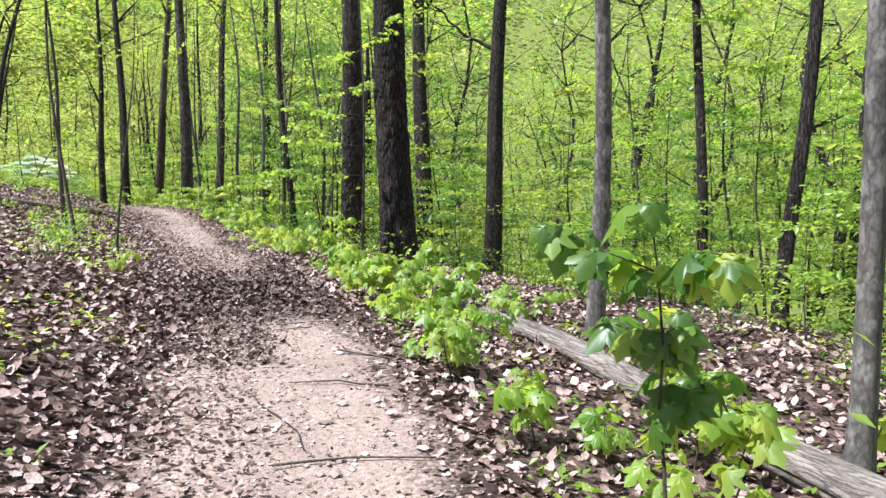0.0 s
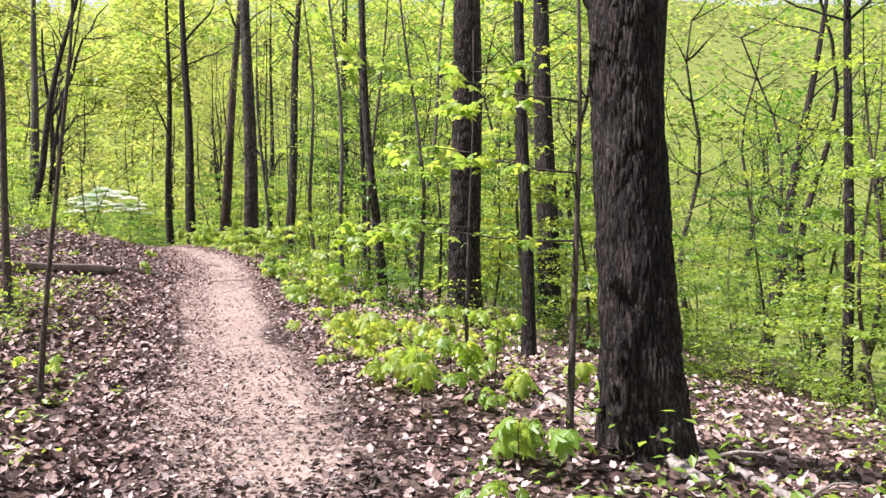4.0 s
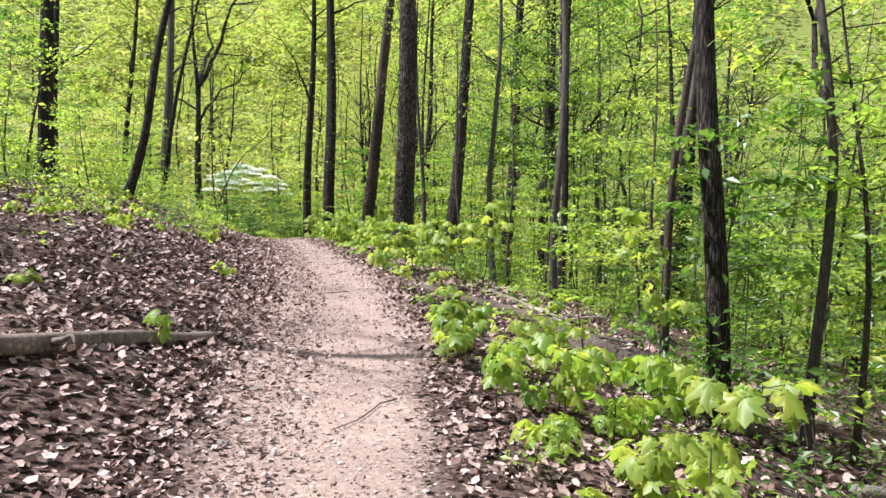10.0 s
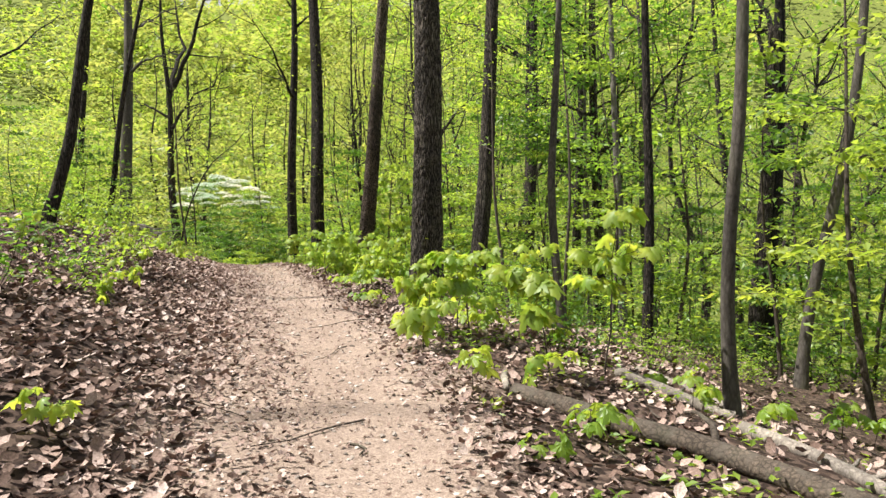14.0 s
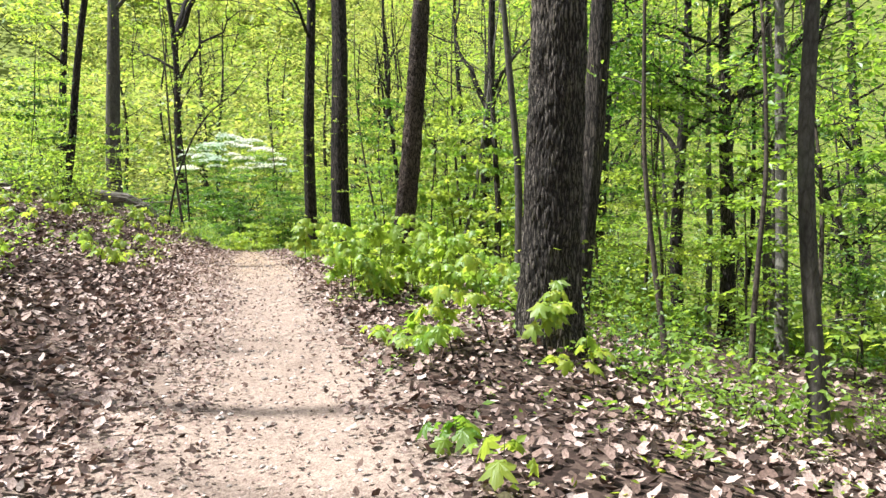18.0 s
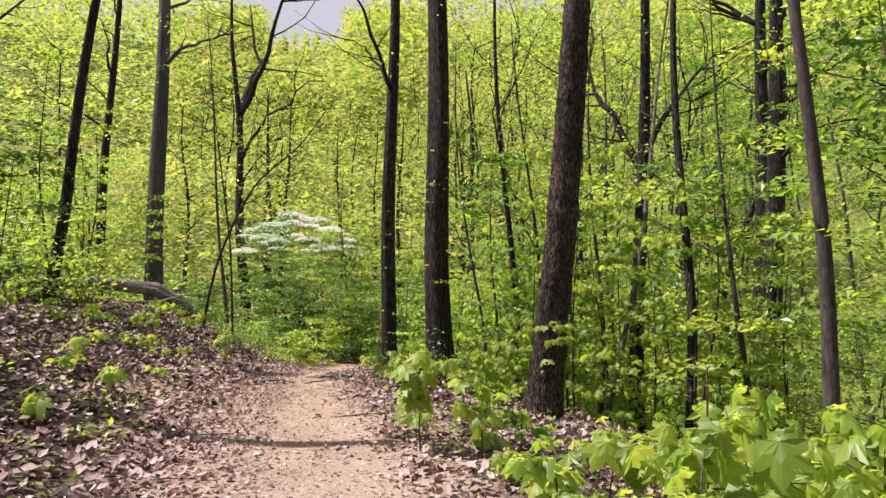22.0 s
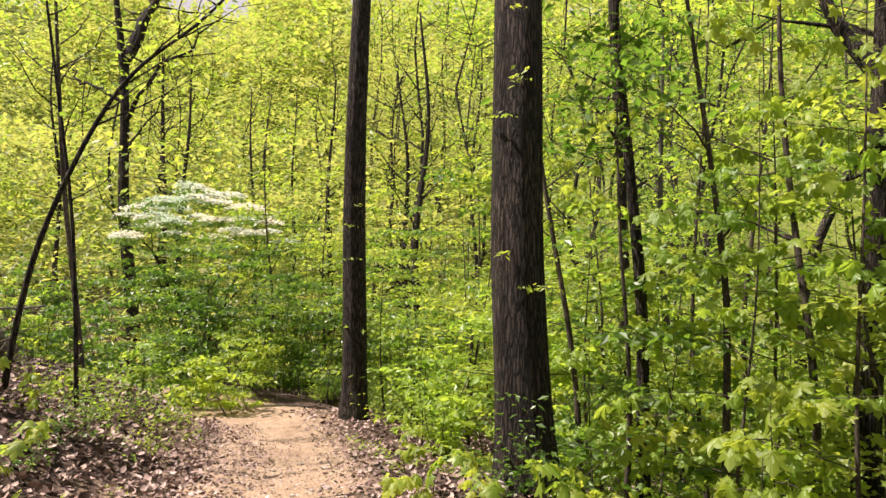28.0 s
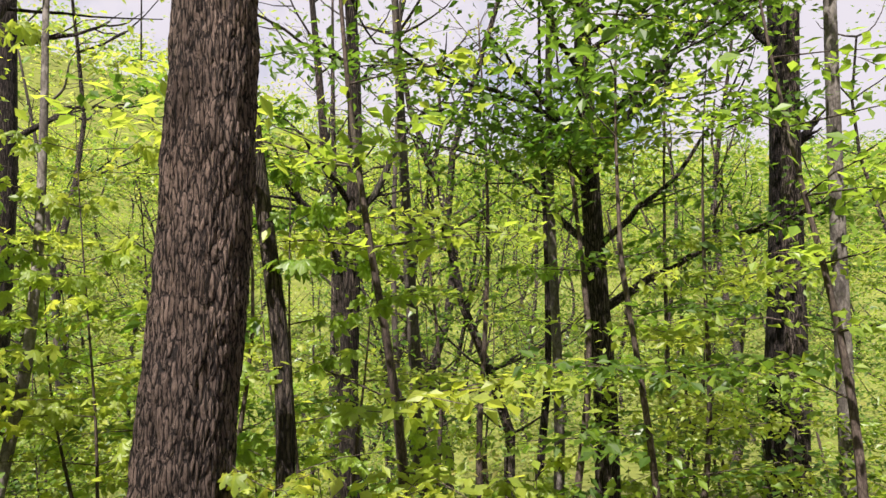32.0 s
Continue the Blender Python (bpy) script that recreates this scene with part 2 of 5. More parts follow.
def soil_material():
    """Dark leaf mould beside the trail and pale trodden sand on it, parted by the mesh's own wear, which also holds
    some painted shade.
    """
    m, nt, out = material("forest_soil")
    worn = nt.nodes.new("ShaderNodeAttribute")
    worn.attribute_name = "worn"
    v = place(nt)
    big, fine = node(nt, "ShaderNodeTexNoise", Scale=2.1, Detail=6, Roughness=.6), node(nt, "ShaderNodeTexNoise", Scale=34.0, Detail=6, Roughness=.7)
    bits = node(nt, "ShaderNodeTexVoronoi", Scale=26.0)
    for n in (big, fine, bits):
        nt.links.new(v, n.inputs["Vector"])
    mould = ramp(nt, bits.outputs["Color"], [(.15, (.022, .015, .012)), (.5, (.065, .042, .034)), (.9, (.17, .12, .096))])
    mould = mixed(nt, .6, mould, ramp(nt, fine.outputs["Fac"], [(.3, (.3, .28, .26)), (.7, (1, 1, 1))]), "MULTIPLY")
    sand = ramp(nt, fine.outputs["Fac"], [(.25, (.145, .104, .086)), (.5, (.285, .222, .183)), (.75, (.405, .33, .28))])
    sand = mixed(nt, .7, sand, ramp(nt, big.outputs["Fac"], [(.35, (.74, .7, .68)), (.65, (1.06, 1.04, 1.02))]), "MULTIPLY")
    speck = node(nt, "ShaderNodeTexNoise", Scale=120.0, Detail=4, Roughness=.7)
    nt.links.new(v, speck.inputs["Vector"])
    sand = mixed(nt, .9, sand, ramp(nt, speck.outputs["Fac"], [(.36, (.42, .38, .36)), (.5, (1.02, 1.02, 1.02)), (.64, (1.4, 1.4, 1.4))]), "MULTIPLY")
    clay = nt.nodes.new("ShaderNodeAttribute")
    clay.attribute_name = "clay"
    sand = mixed(nt, clay.outputs["Fac"], sand, mixed(nt, 1.0, sand, (1.1, 1.06, .89), "MULTIPLY"))
    edge = node(nt, "ShaderNodeMath")
    edge.operation = "ADD"
    nt.links.new(worn.outputs["Fac"], edge.inputs[0])
    shift = node(nt, "ShaderNodeMath")
    shift.operation = "MULTIPLY_ADD"
    shift.inputs[1].default_value, shift.inputs[2].default_value = .9, -.45
    nt.links.new(fine.outputs["Fac"], shift.inputs[0])
    nt.links.new(shift.outputs["Value"], edge.inputs[1])
    mask = ramp(nt, edge.outputs["Value"], [(.36, (0, 0, 0)), (.62, (1, 1, 1))])
    colour = mixed(nt, mask, mould, sand)
    grown = nt.nodes.new("ShaderNodeAttribute")
    grown.attribute_name = "grown"
    green = ramp(nt, big.outputs["Fac"], [(.3, (.1, .125, .028)), (.6, (.16, .19, .04)), (.8, (.21, .235, .055))])
    colour = mixed(nt, grown.outputs["Fac"], colour, green)
    p = node(nt, "ShaderNodeBsdfPrincipled", Roughness=.95)
    p.inputs["Specular IOR Level"].default_value = .15
    nt.links.new(colour, p.inputs["Base Color"])
    b = node(nt, "ShaderNodeBump", Strength=.6, Distance=.015)
    nt.links.new(mixed(nt, .35, fine.outputs["Fac"], speck.outputs["Fac"]), b.inputs["Height"])
    nt.links.new(b.outputs["Normal"], p.inputs["Normal"])
    nt.links.new(p.outputs["BSDF"], out.inputs["Surface"])
    return m


def stone_material():
    m, nt, out = material("pebble_stone")
    geo = nt.nodes.new("ShaderNodeNewGeometry")
    n = node(nt, "ShaderNodeTexNoise", Scale=40.0, Detail=4)
    nt.links.new(place(nt), n.inputs["Vector"])
    c = ramp(nt, geo.outputs["Random Per Island"], [(0, (.16, .13, .11)), (.6, (.36, .3, .26)), (1, (.55, .5, .46))])
    c = mixed(nt, .5, c, ramp(nt, n.outputs["Fac"], [(.3, (.6, .6, .6)), (.7, (1, 1, 1))]), "MULTIPLY")
    p = node(nt, "ShaderNodeBsdfPrincipled", Roughness=.85)
    nt.links.new(c, p.inputs["Base Color"])
    nt.links.new(p.outputs["BSDF"], out.inputs["Surface"])
    return m


LITTER, MOULD, SOIL, STONE = litter_material(), litter_material("rotten_leaf", .42), soil_material(), stone_material()


# ---- lay of the land ----
TRAIL = [(1.2, -30, -.6), (.5, -8, .1), (.0, 0, .42), (-.95, 4, .62), (-2.0, 8, .84), (-3.4, 11.5, .92), (-4.75, 14.5, .97),
         (-6.45, 18.3, 1.06), (-8.35, 22.7, 1.24), (-10.15, 26.3, 1.4), (-12.35, 29.7, 1.5), (-14.6, 33.3, 1.47), (-17.0, 36.9, 1.36),
         (-19.0, 39.8, 1.18), (-20.8, 43.2, .75), (-22.4, 46.8, .1), (-25.0, 51, -.45), (-32, 56, -1.0), (-60, 66, -2)]


def smooth_line(points, step=.25):
    """The trail's middle line, rounded at its corners."""
    p = np.array(points, float)
    s = np.r_[0, np.cumsum(np.hypot(*np.diff(p[:, :2], axis=0).T))]
    q = np.arange(0, s[-1], step)
    line = np.stack([np.interp(q, s, p[:, k]) for k in range(3)], 1)
    for _ in range(40):
        line[1:-1] = (line[:-2] + 2 * line[1:-1] + line[2:]) / 4
    return line


LINE = smooth_line(TRAIL)
WAY = np.gradient(LINE[:, :2], axis=0)
WAY /= np.linalg.norm(WAY, axis=1)[:, None]


def beside(x, y):
    """Signed distance from the trail's middle (right is positive), trail height there, and the length along it."""
    x, y = np.atleast_1d(np.asarray(x, float)), np.atleast_1d(np.asarray(y, float))
    best = np.empty(len(x), int)
    for a in range(0, len(x), 4000):
        d = (x[a:a + 4000, None] - LINE[None, :, 0]) ** 2 + (y[a:a + 4000, None] - LINE[None, :, 1]) ** 2
        best[a:a + 4000] = d.argmin(1)
    dx, dy = x - LINE[best, 0], y - LINE[best, 1]
    side = WAY[best, 1] * dx - WAY[best, 0] * dy
    dist = np.hypot(dx, dy)
    return np.where(side >= 0, dist, -dist), LINE[best, 2], best * .25


def waves(x, y):
    """Gentle humps of the forest floor."""
    return (.09 * np.sin(.9 * x + 1.3 * np.sin(.5 * y)) * np.sin(.8 * y + .7) + .035 * np.sin(2.7 * x + 1.1 * y) * np.sin(2.3 * y - .9 * x + 2)
            + .012 * np.sin(7.1 * x + 3 * y) * np.sin(6.3 * y - 2 * x))


def ground(x, y):
    u, z, s = beside(x, y)
    a = np.abs(u)
    steep = -.12 * np.clip(a - 1.0, 0, 1.5) - .25 * np.clip(a - 2.5, 0, 4) - .18 * np.clip(a - 6.5, 0, 26)
    gentle = -.1 * np.clip(a - 1.0, 0, 3) - .15 * np.clip(a - 4.0, 0, 4) - .2 * np.clip(a - 8, 0, 24)
    right = -.02 * a + gentle + np.clip((s - 42) / 7, 0, 1) * (steep - gentle) + .25 * np.clip(a - 50, 0, 130) + .1 * np.clip(a - 180, 0, 400)
    left = .29 * np.clip(a - .85, 0, 2.5) + .17 * np.clip(a - 3.35, 0, 12) + .1 * np.clip(a - 15, 0, 300)
    left = left + np.clip((s - 70) / 10, 0, 1) * .22 * np.clip(a - .9, 0, 2.6)
    rough = np.clip((a - .75) / 1.0, .12, 1)
    dish = -.05 * np.exp(-(u / .55) ** 2)
    x, y = np.atleast_1d(np.asarray(x, float)), np.atleast_1d(np.asarray(y, float))
    hill = .36 * np.clip(y - 80 + .25 * np.minimum(x, 0) * -1 - .45 * np.maximum(x, 0), 0, 130)
    # washed-out ledges where the trail drops
    down = .914 * y - .406 * x + .3 * u + .16 * np.sin(2.6 * u + .7) + .05 * np.sin(7 * u)
    turn = down / .85 + .25 * np.sin(1.9 * down)
    saw = turn - np.floor(turn)
    ledge = .115 * np.where(saw < .8, saw / .8, (1 - saw) / .2) * np.clip((s - 74) / 3, 0, 1) * np.clip((88 - s) / 2, 0, 1) * np.clip((1.3 - a) / .5, 0, 1)
    return z + hill + np.where(u > 0, right, left) + dish + rough * waves(x, y) + ledge + .2 * np.exp(-((x + 19.16) ** 2 + (y - 45.46) ** 2) / .9)


# ---- mesh helpers ----
def mesh_from(name, verts, faces, mat, smooth=False):
    """A mesh from arrays: faces is one array of equal-sided faces, or a list of such."""
    me = bpy.data.meshes.new(name)
    groups = [np.asarray(f, np.int32) for f in (faces if isinstance(faces, list) else [faces]) if len(f)]
    sizes = np.concatenate([np.full(len(f), f.shape[1], np.int32) for f in groups])
    loops = np.concatenate([f.ravel() for f in groups])
    me.vertices.add(len(verts))
    me.vertices.foreach_set("co", np.asarray(verts, np.float32).ravel())
    me.loops.add(len(loops))
    me.loops.foreach_set("vertex_index", loops)
    me.polygons.add(len(sizes))
    me.polygons.foreach_set("loop_start", np.r_[0, np.cumsum(sizes)[:-1]].astype(np.int32))
    me.polygons.foreach_set("use_smooth", np.full(len(sizes), smooth))
    me.update(calc_edges=True)
    me.materials.append(mat)
    return me


class Pile:
    """Gathers pieces into one mesh."""

    def __init__(self):
        self.v, self.f, self.n = [], {}, 0

    def add(self, verts, faces):
        faces = np.asarray(faces)
        self.v.append(verts)
        self.f.setdefault(faces.shape[1], []).append(faces + self.n)
        self.n += len(verts)

    def mesh(self, name, mat, smooth=False):
        return mesh_from(name, np.concatenate(self.v), [np.concatenate(f) for f in self.f.values()], mat, smooth)


def part(name, me, parent, label=""):
    ob = new(name, me)
    ob.parent = parent
    if label:
        ob["label"] = label
    return ob


def thing(name, x, y, z, label, category, group="", turn=0.0):
    ob = new(name)
    ob.empty_display_size = .2
    ob.matrix_basis = pose(x, y, z, 0, 0, turn)
    return tagged(ob, label, category, group)


def tube(points, radii, seg=8, rough=0.0, seed=0, closed=True, grooves=0.0):
    """A tapered round limb along points; rough: how uneven its outline is, as a share of its radius; grooves: how deep its cracks along the grain."""
    p, r = np.asarray(points, float), np.asarray(radii, float)
    t = np.gradient(p, axis=0)
    t /= np.linalg.norm(t, axis=1)[:, None] + 1e-9
    ref = np.array([.25, 1, .05]) if abs(t[:, 2].mean()) > .7 else np.array([.05, .1, 1.0])
    a = np.cross(t, ref)
    a /= np.linalg.norm(a, axis=1)[:, None] + 1e-9
    b = np.cross(t, a)
    ang = np.linspace(0, 2 * np.pi, seg, endpoint=False)
    rad = np.repeat(r[:, None], seg, 1)
    if rough:
        k = np.random.default_rng(seed)
        h = np.linspace(0, len(p) * .35, len(p))[:, None]
        for n, w in ((2, .5), (3, .45), (5, .35), (9, .3), (14, .22)):
            rad = rad * (1 + rough * w * np.sin(n * ang + k.uniform(0, 6) + 1.1 * np.sin(h * k.uniform(.3, 1.1) + k.uniform(0, 6))))
    if grooves:
        k = np.random.default_rng(seed + 50)
        cut = np.clip(k.normal(0, 1, seg), 0, 2)[None] * np.clip(.6 + .6 * np.sin(np.linspace(0, 9, len(p))[:, None] + k.uniform(0, 6, seg)[None]), 0, 1)
        rad = rad * (1 - grooves * cut)
    v = p[:, None] + rad[..., None] * (np.cos(ang)[None, :, None] * a[:, None] + np.sin(ang)[None, :, None] * b[:, None])
    i, j = np.meshgrid(np.arange(len(p) - 1), np.arange(seg), indexing="ij")
    k2 = (j + 1) % seg
    f = np.stack([i * seg + j, i * seg + k2, (i + 1) * seg + k2, (i + 1) * seg + j], -1).reshape(-1, 4)
    v = v.reshape(-1, 3)
    if closed:
        v = np.vstack([v, p[:1], p[-1:]])
        n = len(p) * seg
        ends = [[(s + 1) % seg, s, n, n] for s in range(seg)] + [[n - seg + s, n - seg + (s + 1) % seg, n + 1, n + 1] for s in range(seg)]
        return v, f, np.array(ends)[:, :3]
    return v, f, None


def put_tube(pile, *args, **kw):
    v, f, ends = tube(*args, **kw)
    n = pile.n
    pile.add(v, f)
    if ends is not None:
        pile.f.setdefault(3, []).append(ends + n)


def bent(start, way, length, rise, k, n=6, wander=.12):
    """A curved branch: starts along way, bends upward by rise, wanders a little."""
    s = np.linspace(0, 1, n)[:, None]
    w = np.asarray(way, float) / np.linalg.norm(way)
    side = np.cross(w, (0, 0, 1.0))
    side /= np.linalg.norm(side) + 1e-9
    kinks = np.cumsum(k.normal(0, .035, (n, 3)), axis=0) * length * min(1, s.size / 6)
    return (np.asarray(start) + s * length * w + s ** 2 * length * rise * np.array([0, 0, 1.0])
            + length * wander * np.sin(3.1 * s + k.uniform(0, 6)) * side * s + (kinks - kinks[:1]) * s)


SHAPES = {
    # along, across, lift of each corner, for a leaf one unit long
    "oval": ([(0, 0, 0), (.45, -.27, .05), (1, 0, -.06), (.45, .27, .05)], [[0, 1, 2, 3]]),
    "dry": ([(0, 0, .02), (1, 0, .2), (.5, 0, -.06), (.18, -.24, .1), (.62, -.33, .16), (.22, .27, .14), (.58, .3, .05)], [[0, 3, 4, 2], [2, 4, 1, 6], [0, 2, 6, 5]]),
    "curled": ([(0, -.13, .14), (0, .13, .1), (.5, -.33, .0), (.5, .33, .09), (1, -.09, .24), (1, .09, .16)], [[0, 2, 3, 1], [2, 4, 5, 3]]),
}


def leaves(centres, headings, tilts, rolls, sizes, shape="oval"):
    """Many leaves at once, each at its place: heading and tilt of its length, roll about it."""
    corners, faces = SHAPES[shape]
    c, n = np.array(corners, float), len(centres)
    ch, sh, ct, st, cr, sr = np.cos(headings), np.sin(headings), np.cos(tilts), np.sin(tilts), np.cos(rolls), np.sin(rolls)
    along = np.stack([ch * ct, sh * ct, st], 1)
    flat = np.stack([-sh, ch, np.zeros(n)], 1)
    up = np.cross(along, flat)
    across, lift = cr[:, None] * flat + sr[:, None] * up, cr[:, None] * up - sr[:, None] * flat
    v = centres[:, None] + sizes[:, None, None] * (c[None, :, :1] * along[:, None] + c[None, :, 1:2] * across[:, None] + c[None, :, 2:] * lift[:, None])
    f = (np.array(faces)[None] + (np.arange(n) * len(c))[:, None, None]).reshape(-1, len(faces[0]))
    return v.reshape(-1, 3), f


def under_sky(p, k):
    """Which of these leaves stay: the tree line dips beyond the bend, and is low and thin over the valley."""
    x, y, z = p.T
    along, across = -.545 * (x + 13) + .839 * (y - 30), .839 * (x + 13) + .545 * (y - 30)
    ragged = .03 * np.sin(.9 * across + .13 * along) + .018 * np.sin(2.3 * across + 1.7)
    edge = np.clip(k.normal(1, .22, len(x)), .5, 1.6)
    dip = (along > 18) & (np.abs(across) * edge < 1.4 + .055 * along) & (z > 2.8 + (.27 + ragged) * along)
    d, turn = np.hypot(x + 18, y - 39), np.degrees(np.arctan2(x + 18, y - 39))
    valley = (d > 9) & (turn > 14) & (turn < 88) & (z > 2.8 + (.23 - .04 * np.clip((turn - 14) / 20, 0, 1)) * d)
    return ~dip & ~(valley & (k.random(len(x)) < .7))


def spray(k, points, n, spread, size, droop=.25, shape="oval", flat=.16, origin=None):
    """Leaves strewn along a twig, mostly lying flat, tips hanging."""
    at = points[k.integers(0, len(points), n)] + k.normal(0, 1, (n, 3)) * np.array([spread, spread, spread * flat])
    if origin is not None:
        at = at[under_sky(at + origin, k)]
        n = len(at)
    return leaves(at, k.uniform(0, 6.28, n), k.normal(-droop, .35, n), k.normal(0, .5, n), size * k.uniform(.6, 1.25, n), shape)


# ---- ground ----
def graded(low, high, a, b, step, grow=1.18):
    """Even steps from a to b, growing ones out to low and high."""
    mid = list(np.arange(a, b, step))
    up, down, s = [mid[-1] + step], [mid[0] - step], step
    while up[-1] < high:
        s *= grow
        up.append(up[-1] + s)
    s = step
    while down[-1] > low:
        s *= grow
        down.append(down[-1] - s)
    return np.array(down[::-1] + mid + up)


def build_ground():
    xs, ys = graded(-700, 700, -26, 5, .11), graded(-500, 900, -1, 54, .11)
    gx, gy = np.meshgrid(xs, ys)
    x, y = gx.ravel(), gy.ravel()
    z = ground(x, y)
    u, _, s = beside(x, y)
    i, j = np.meshgrid(np.arange(len(ys) - 1), np.arange(len(xs) - 1), indexing="ij")
    a = (i * len(xs) + j).ravel()
    me = mesh_from("ground", np.stack([x, y, z], 1), np.stack([a, a + 1, a + 1 + len(xs), a + len(xs)], 1), SOIL, True)
    width = .6 + .13 * np.sin(s * .37) + .07 * np.sin(s * 1.3 + 1) + .42 * np.clip((s - 50) / 10, 0, 1) + .2 * np.clip((s - 68) / 5, 0, 1)
    worn = np.clip(1.15 - np.abs(u + .05 - .1 * np.clip((s - 64) / 4, 0, 1) * np.clip((76 - s) / 2, 0, 1)) / width * .62 + .12 * np.sin(3 * x + 2 * y) * np.sin(2.6 * y - x), 0, 1)
    # less pale sand on a short stretch darkened by litter and by shade
    worn *= 1 - .6 * np.exp(-((s - 40.2) / 1.5) ** 2) - .5 * np.exp(-((s - 38.4) / .7) ** 2)
    # right half kept dark at the drop, for litter, gravel and their shade
    worn *= 1 - .7 * np.clip((u - .05) / .35, 0, 1) * np.clip((s - 75) / 1, 0, 1) * np.clip((79.5 - s) / 1.5, 0, 1)
    worn[np.abs(u) > 3] = 0
    layer = me.attributes.new("worn", "FLOAT", "POINT")
    layer.data.foreach_set("value", worn.astype(np.float32))
    layer = me.attributes.new("grown", "FLOAT", "POINT")
    layer.data.foreach_set("value", np.clip((np.abs(u) - 13) / 12, 0, .92).astype(np.float32))
    layer = me.attributes.new("clay", "FLOAT", "POINT")
    layer.data.foreach_set("value", np.clip((s - 67) / 6, 0, 1).astype(np.float32))
    return tagged(new("ground", me), "forest floor of dark leaf mould with a trodden sandy trail", "ground", "", "structure")


build_ground()


def strewn(n, s0, s1, u0, u1, k):
    """Random spots between two lengths along the trail and two distances beside it."""
    i = k.integers(int(s0 / .25), int(s1 / .25), n)
    u = k.uniform(u0, u1, n)
    x = LINE[i, 0] + WAY[i, 1] * u + k.uniform(-.15, .15, n)
    y = LINE[i, 1] - WAY[i, 0] * u + k.uniform(-.15, .15, n)
    return x, y


def build_litter():
    k = np.random.default_rng(11)
    pile = Pile()
    for n, s0, s1, u0, u1, low, high, shape in (
            (23000, 29, 88, -5.0, -.75, .06, .105, "dry"), (26000, 29, 82, -3.2, -.7, .045, .085, "dry"), (20000, 29, 88, .75, 5.0, .06, .105, "dry"), (12000, 29, 80, .75, 2.6, .04, .08, "dry"),
            (30000, 29, 86, -1.2, -.2, .014, .055, "curled"), (11000, 29, 86, .5, 1.15, .015, .055, "curled"), (11000, 29, 84, -.4, .35, .01, .034, "curled"),
            (8000, 29, 90, -11, -5, .09, .16, "curled"), (5500, 29, 90, 5, 12, .09, .16, "curled"), (7000, 32, 47, 2.3, 8, .05, .1, "dry"), (5000, 59, 71, 2.4, 5.5, .05, .1, "dry")):
        x, y = strewn(n, s0, s1, u0, u1, k)
        c = np.stack([x, y, ground(x, y) + k.uniform(.002, .042, n)], 1)
        pile.add(*leaves(c, k.uniform(0, 6.28, n), k.normal(0, .36, n), k.normal(0, .5, n), k.uniform(low, high, n), shape))
    tagged(new("leaf_litter", pile.mesh("leaf_litter", LITTER, True)), "dry brown oak and maple leaves lying on the ground", "leaf litter", "", "stuff")


build_litter()


def build_mould():
    """Damp rotting leaves and bits of bark washed together on the trail; their dark colour also paints its shade."""
    k = np.random.default_rng(14)
    pile = Pile()
    for n, s0, s1, u0, u1, low, high in ((1900, 38.2, 41.8, -1.1, .75, .03, .085), (1500, 38.8, 40.6, -.8, .5, .03, .085), (900, 36.6, 38.6, -1.0, .0, .03, .07), (2200, 41.4, 45.5, -1.0, .8, .014, .05)):
        x, y = strewn(n, s0, s1, u0, u1, k)
        c = np.stack([x, y, ground(x, y) + k.uniform(.006, .05, n)], 1)
        pile.add(*leaves(c, k.uniform(0, 6.28, n), k.normal(0, .4, n), k.normal(0, .5, n), k.uniform(low, high, n), "dry"))
    tagged(new("rotten_leaves", pile.mesh("rotten_leaves", MOULD, True)), "damp rotting leaves washed together on the trail, darkened for its shade too", "leaf litter", "", "stuff")


build_mould()


def build_pebbles():
    k = np.random.default_rng(12)
    pile = Pile()
    ball = np.array([(1, 0, 0), (-1, 0, 0), (0, 1, 0), (0, -1, 0), (0, 0, 1), (0, 0, -1), (.6, .6, .5), (-.6, .6, .5), (.6, -.6, .5), (-.6, -.6, .5)], float)
    faces = np.array([(0, 6, 8), (1, 9, 7), (2, 7, 6), (3, 8, 9), (4, 6, 7), (4, 7, 9), (4, 9, 8), (4, 8, 6), (0, 2, 6), (2, 1, 7), (1, 3, 9), (3, 0, 8)])
    x, y = strewn(7500, 29, 82, -1.0, 1.0, k)
    z = ground(x, y)
    for n in range(len(x)):
        s = k.uniform(.006, .02) * (2.2 if k.random() < .05 else 1)
        pile.add(ball * s * k.uniform(.6, 1.3, 3) * (1, 1, .6) + (x[n], y[n], z[n] + s * .15), faces)
    tagged(new("pebbles", pile.mesh("pebbles", STONE)), "small tan and grey pebbles on the sandy trail", "pebbles", "", "stuff")


def build_twigs():
    k = np.random.default_rng(13)
    pile = Pile()
    for n in range(700):
        x, y = strewn(1, 29, 86, -6, 6, k)
        if abs(beside(x, y)[0][0]) < .5 and k.random() < .7:
            continue
        h, length = k.uniform(0, 6.28), k.uniform(.15, .9)
        q = np.linspace(-.5, .5, 5)
        px, py = x + q * length * math.cos(h) + .04 * np.sin(q * 6), y + q * length * math.sin(h) + .04 * np.cos(q * 5)
        put_tube(pile, np.stack([px, py, ground(px, py) + .018], 1), np.linspace(1, .5, 5) * k.uniform(.004, .012), 5)
    tagged(new("fallen_twigs", pile.mesh("fallen_twigs", TWIG, True)), "thin dead twigs scattered over the leaf litter", "twigs", "", "stuff")


build_pebbles()
build_twigs()


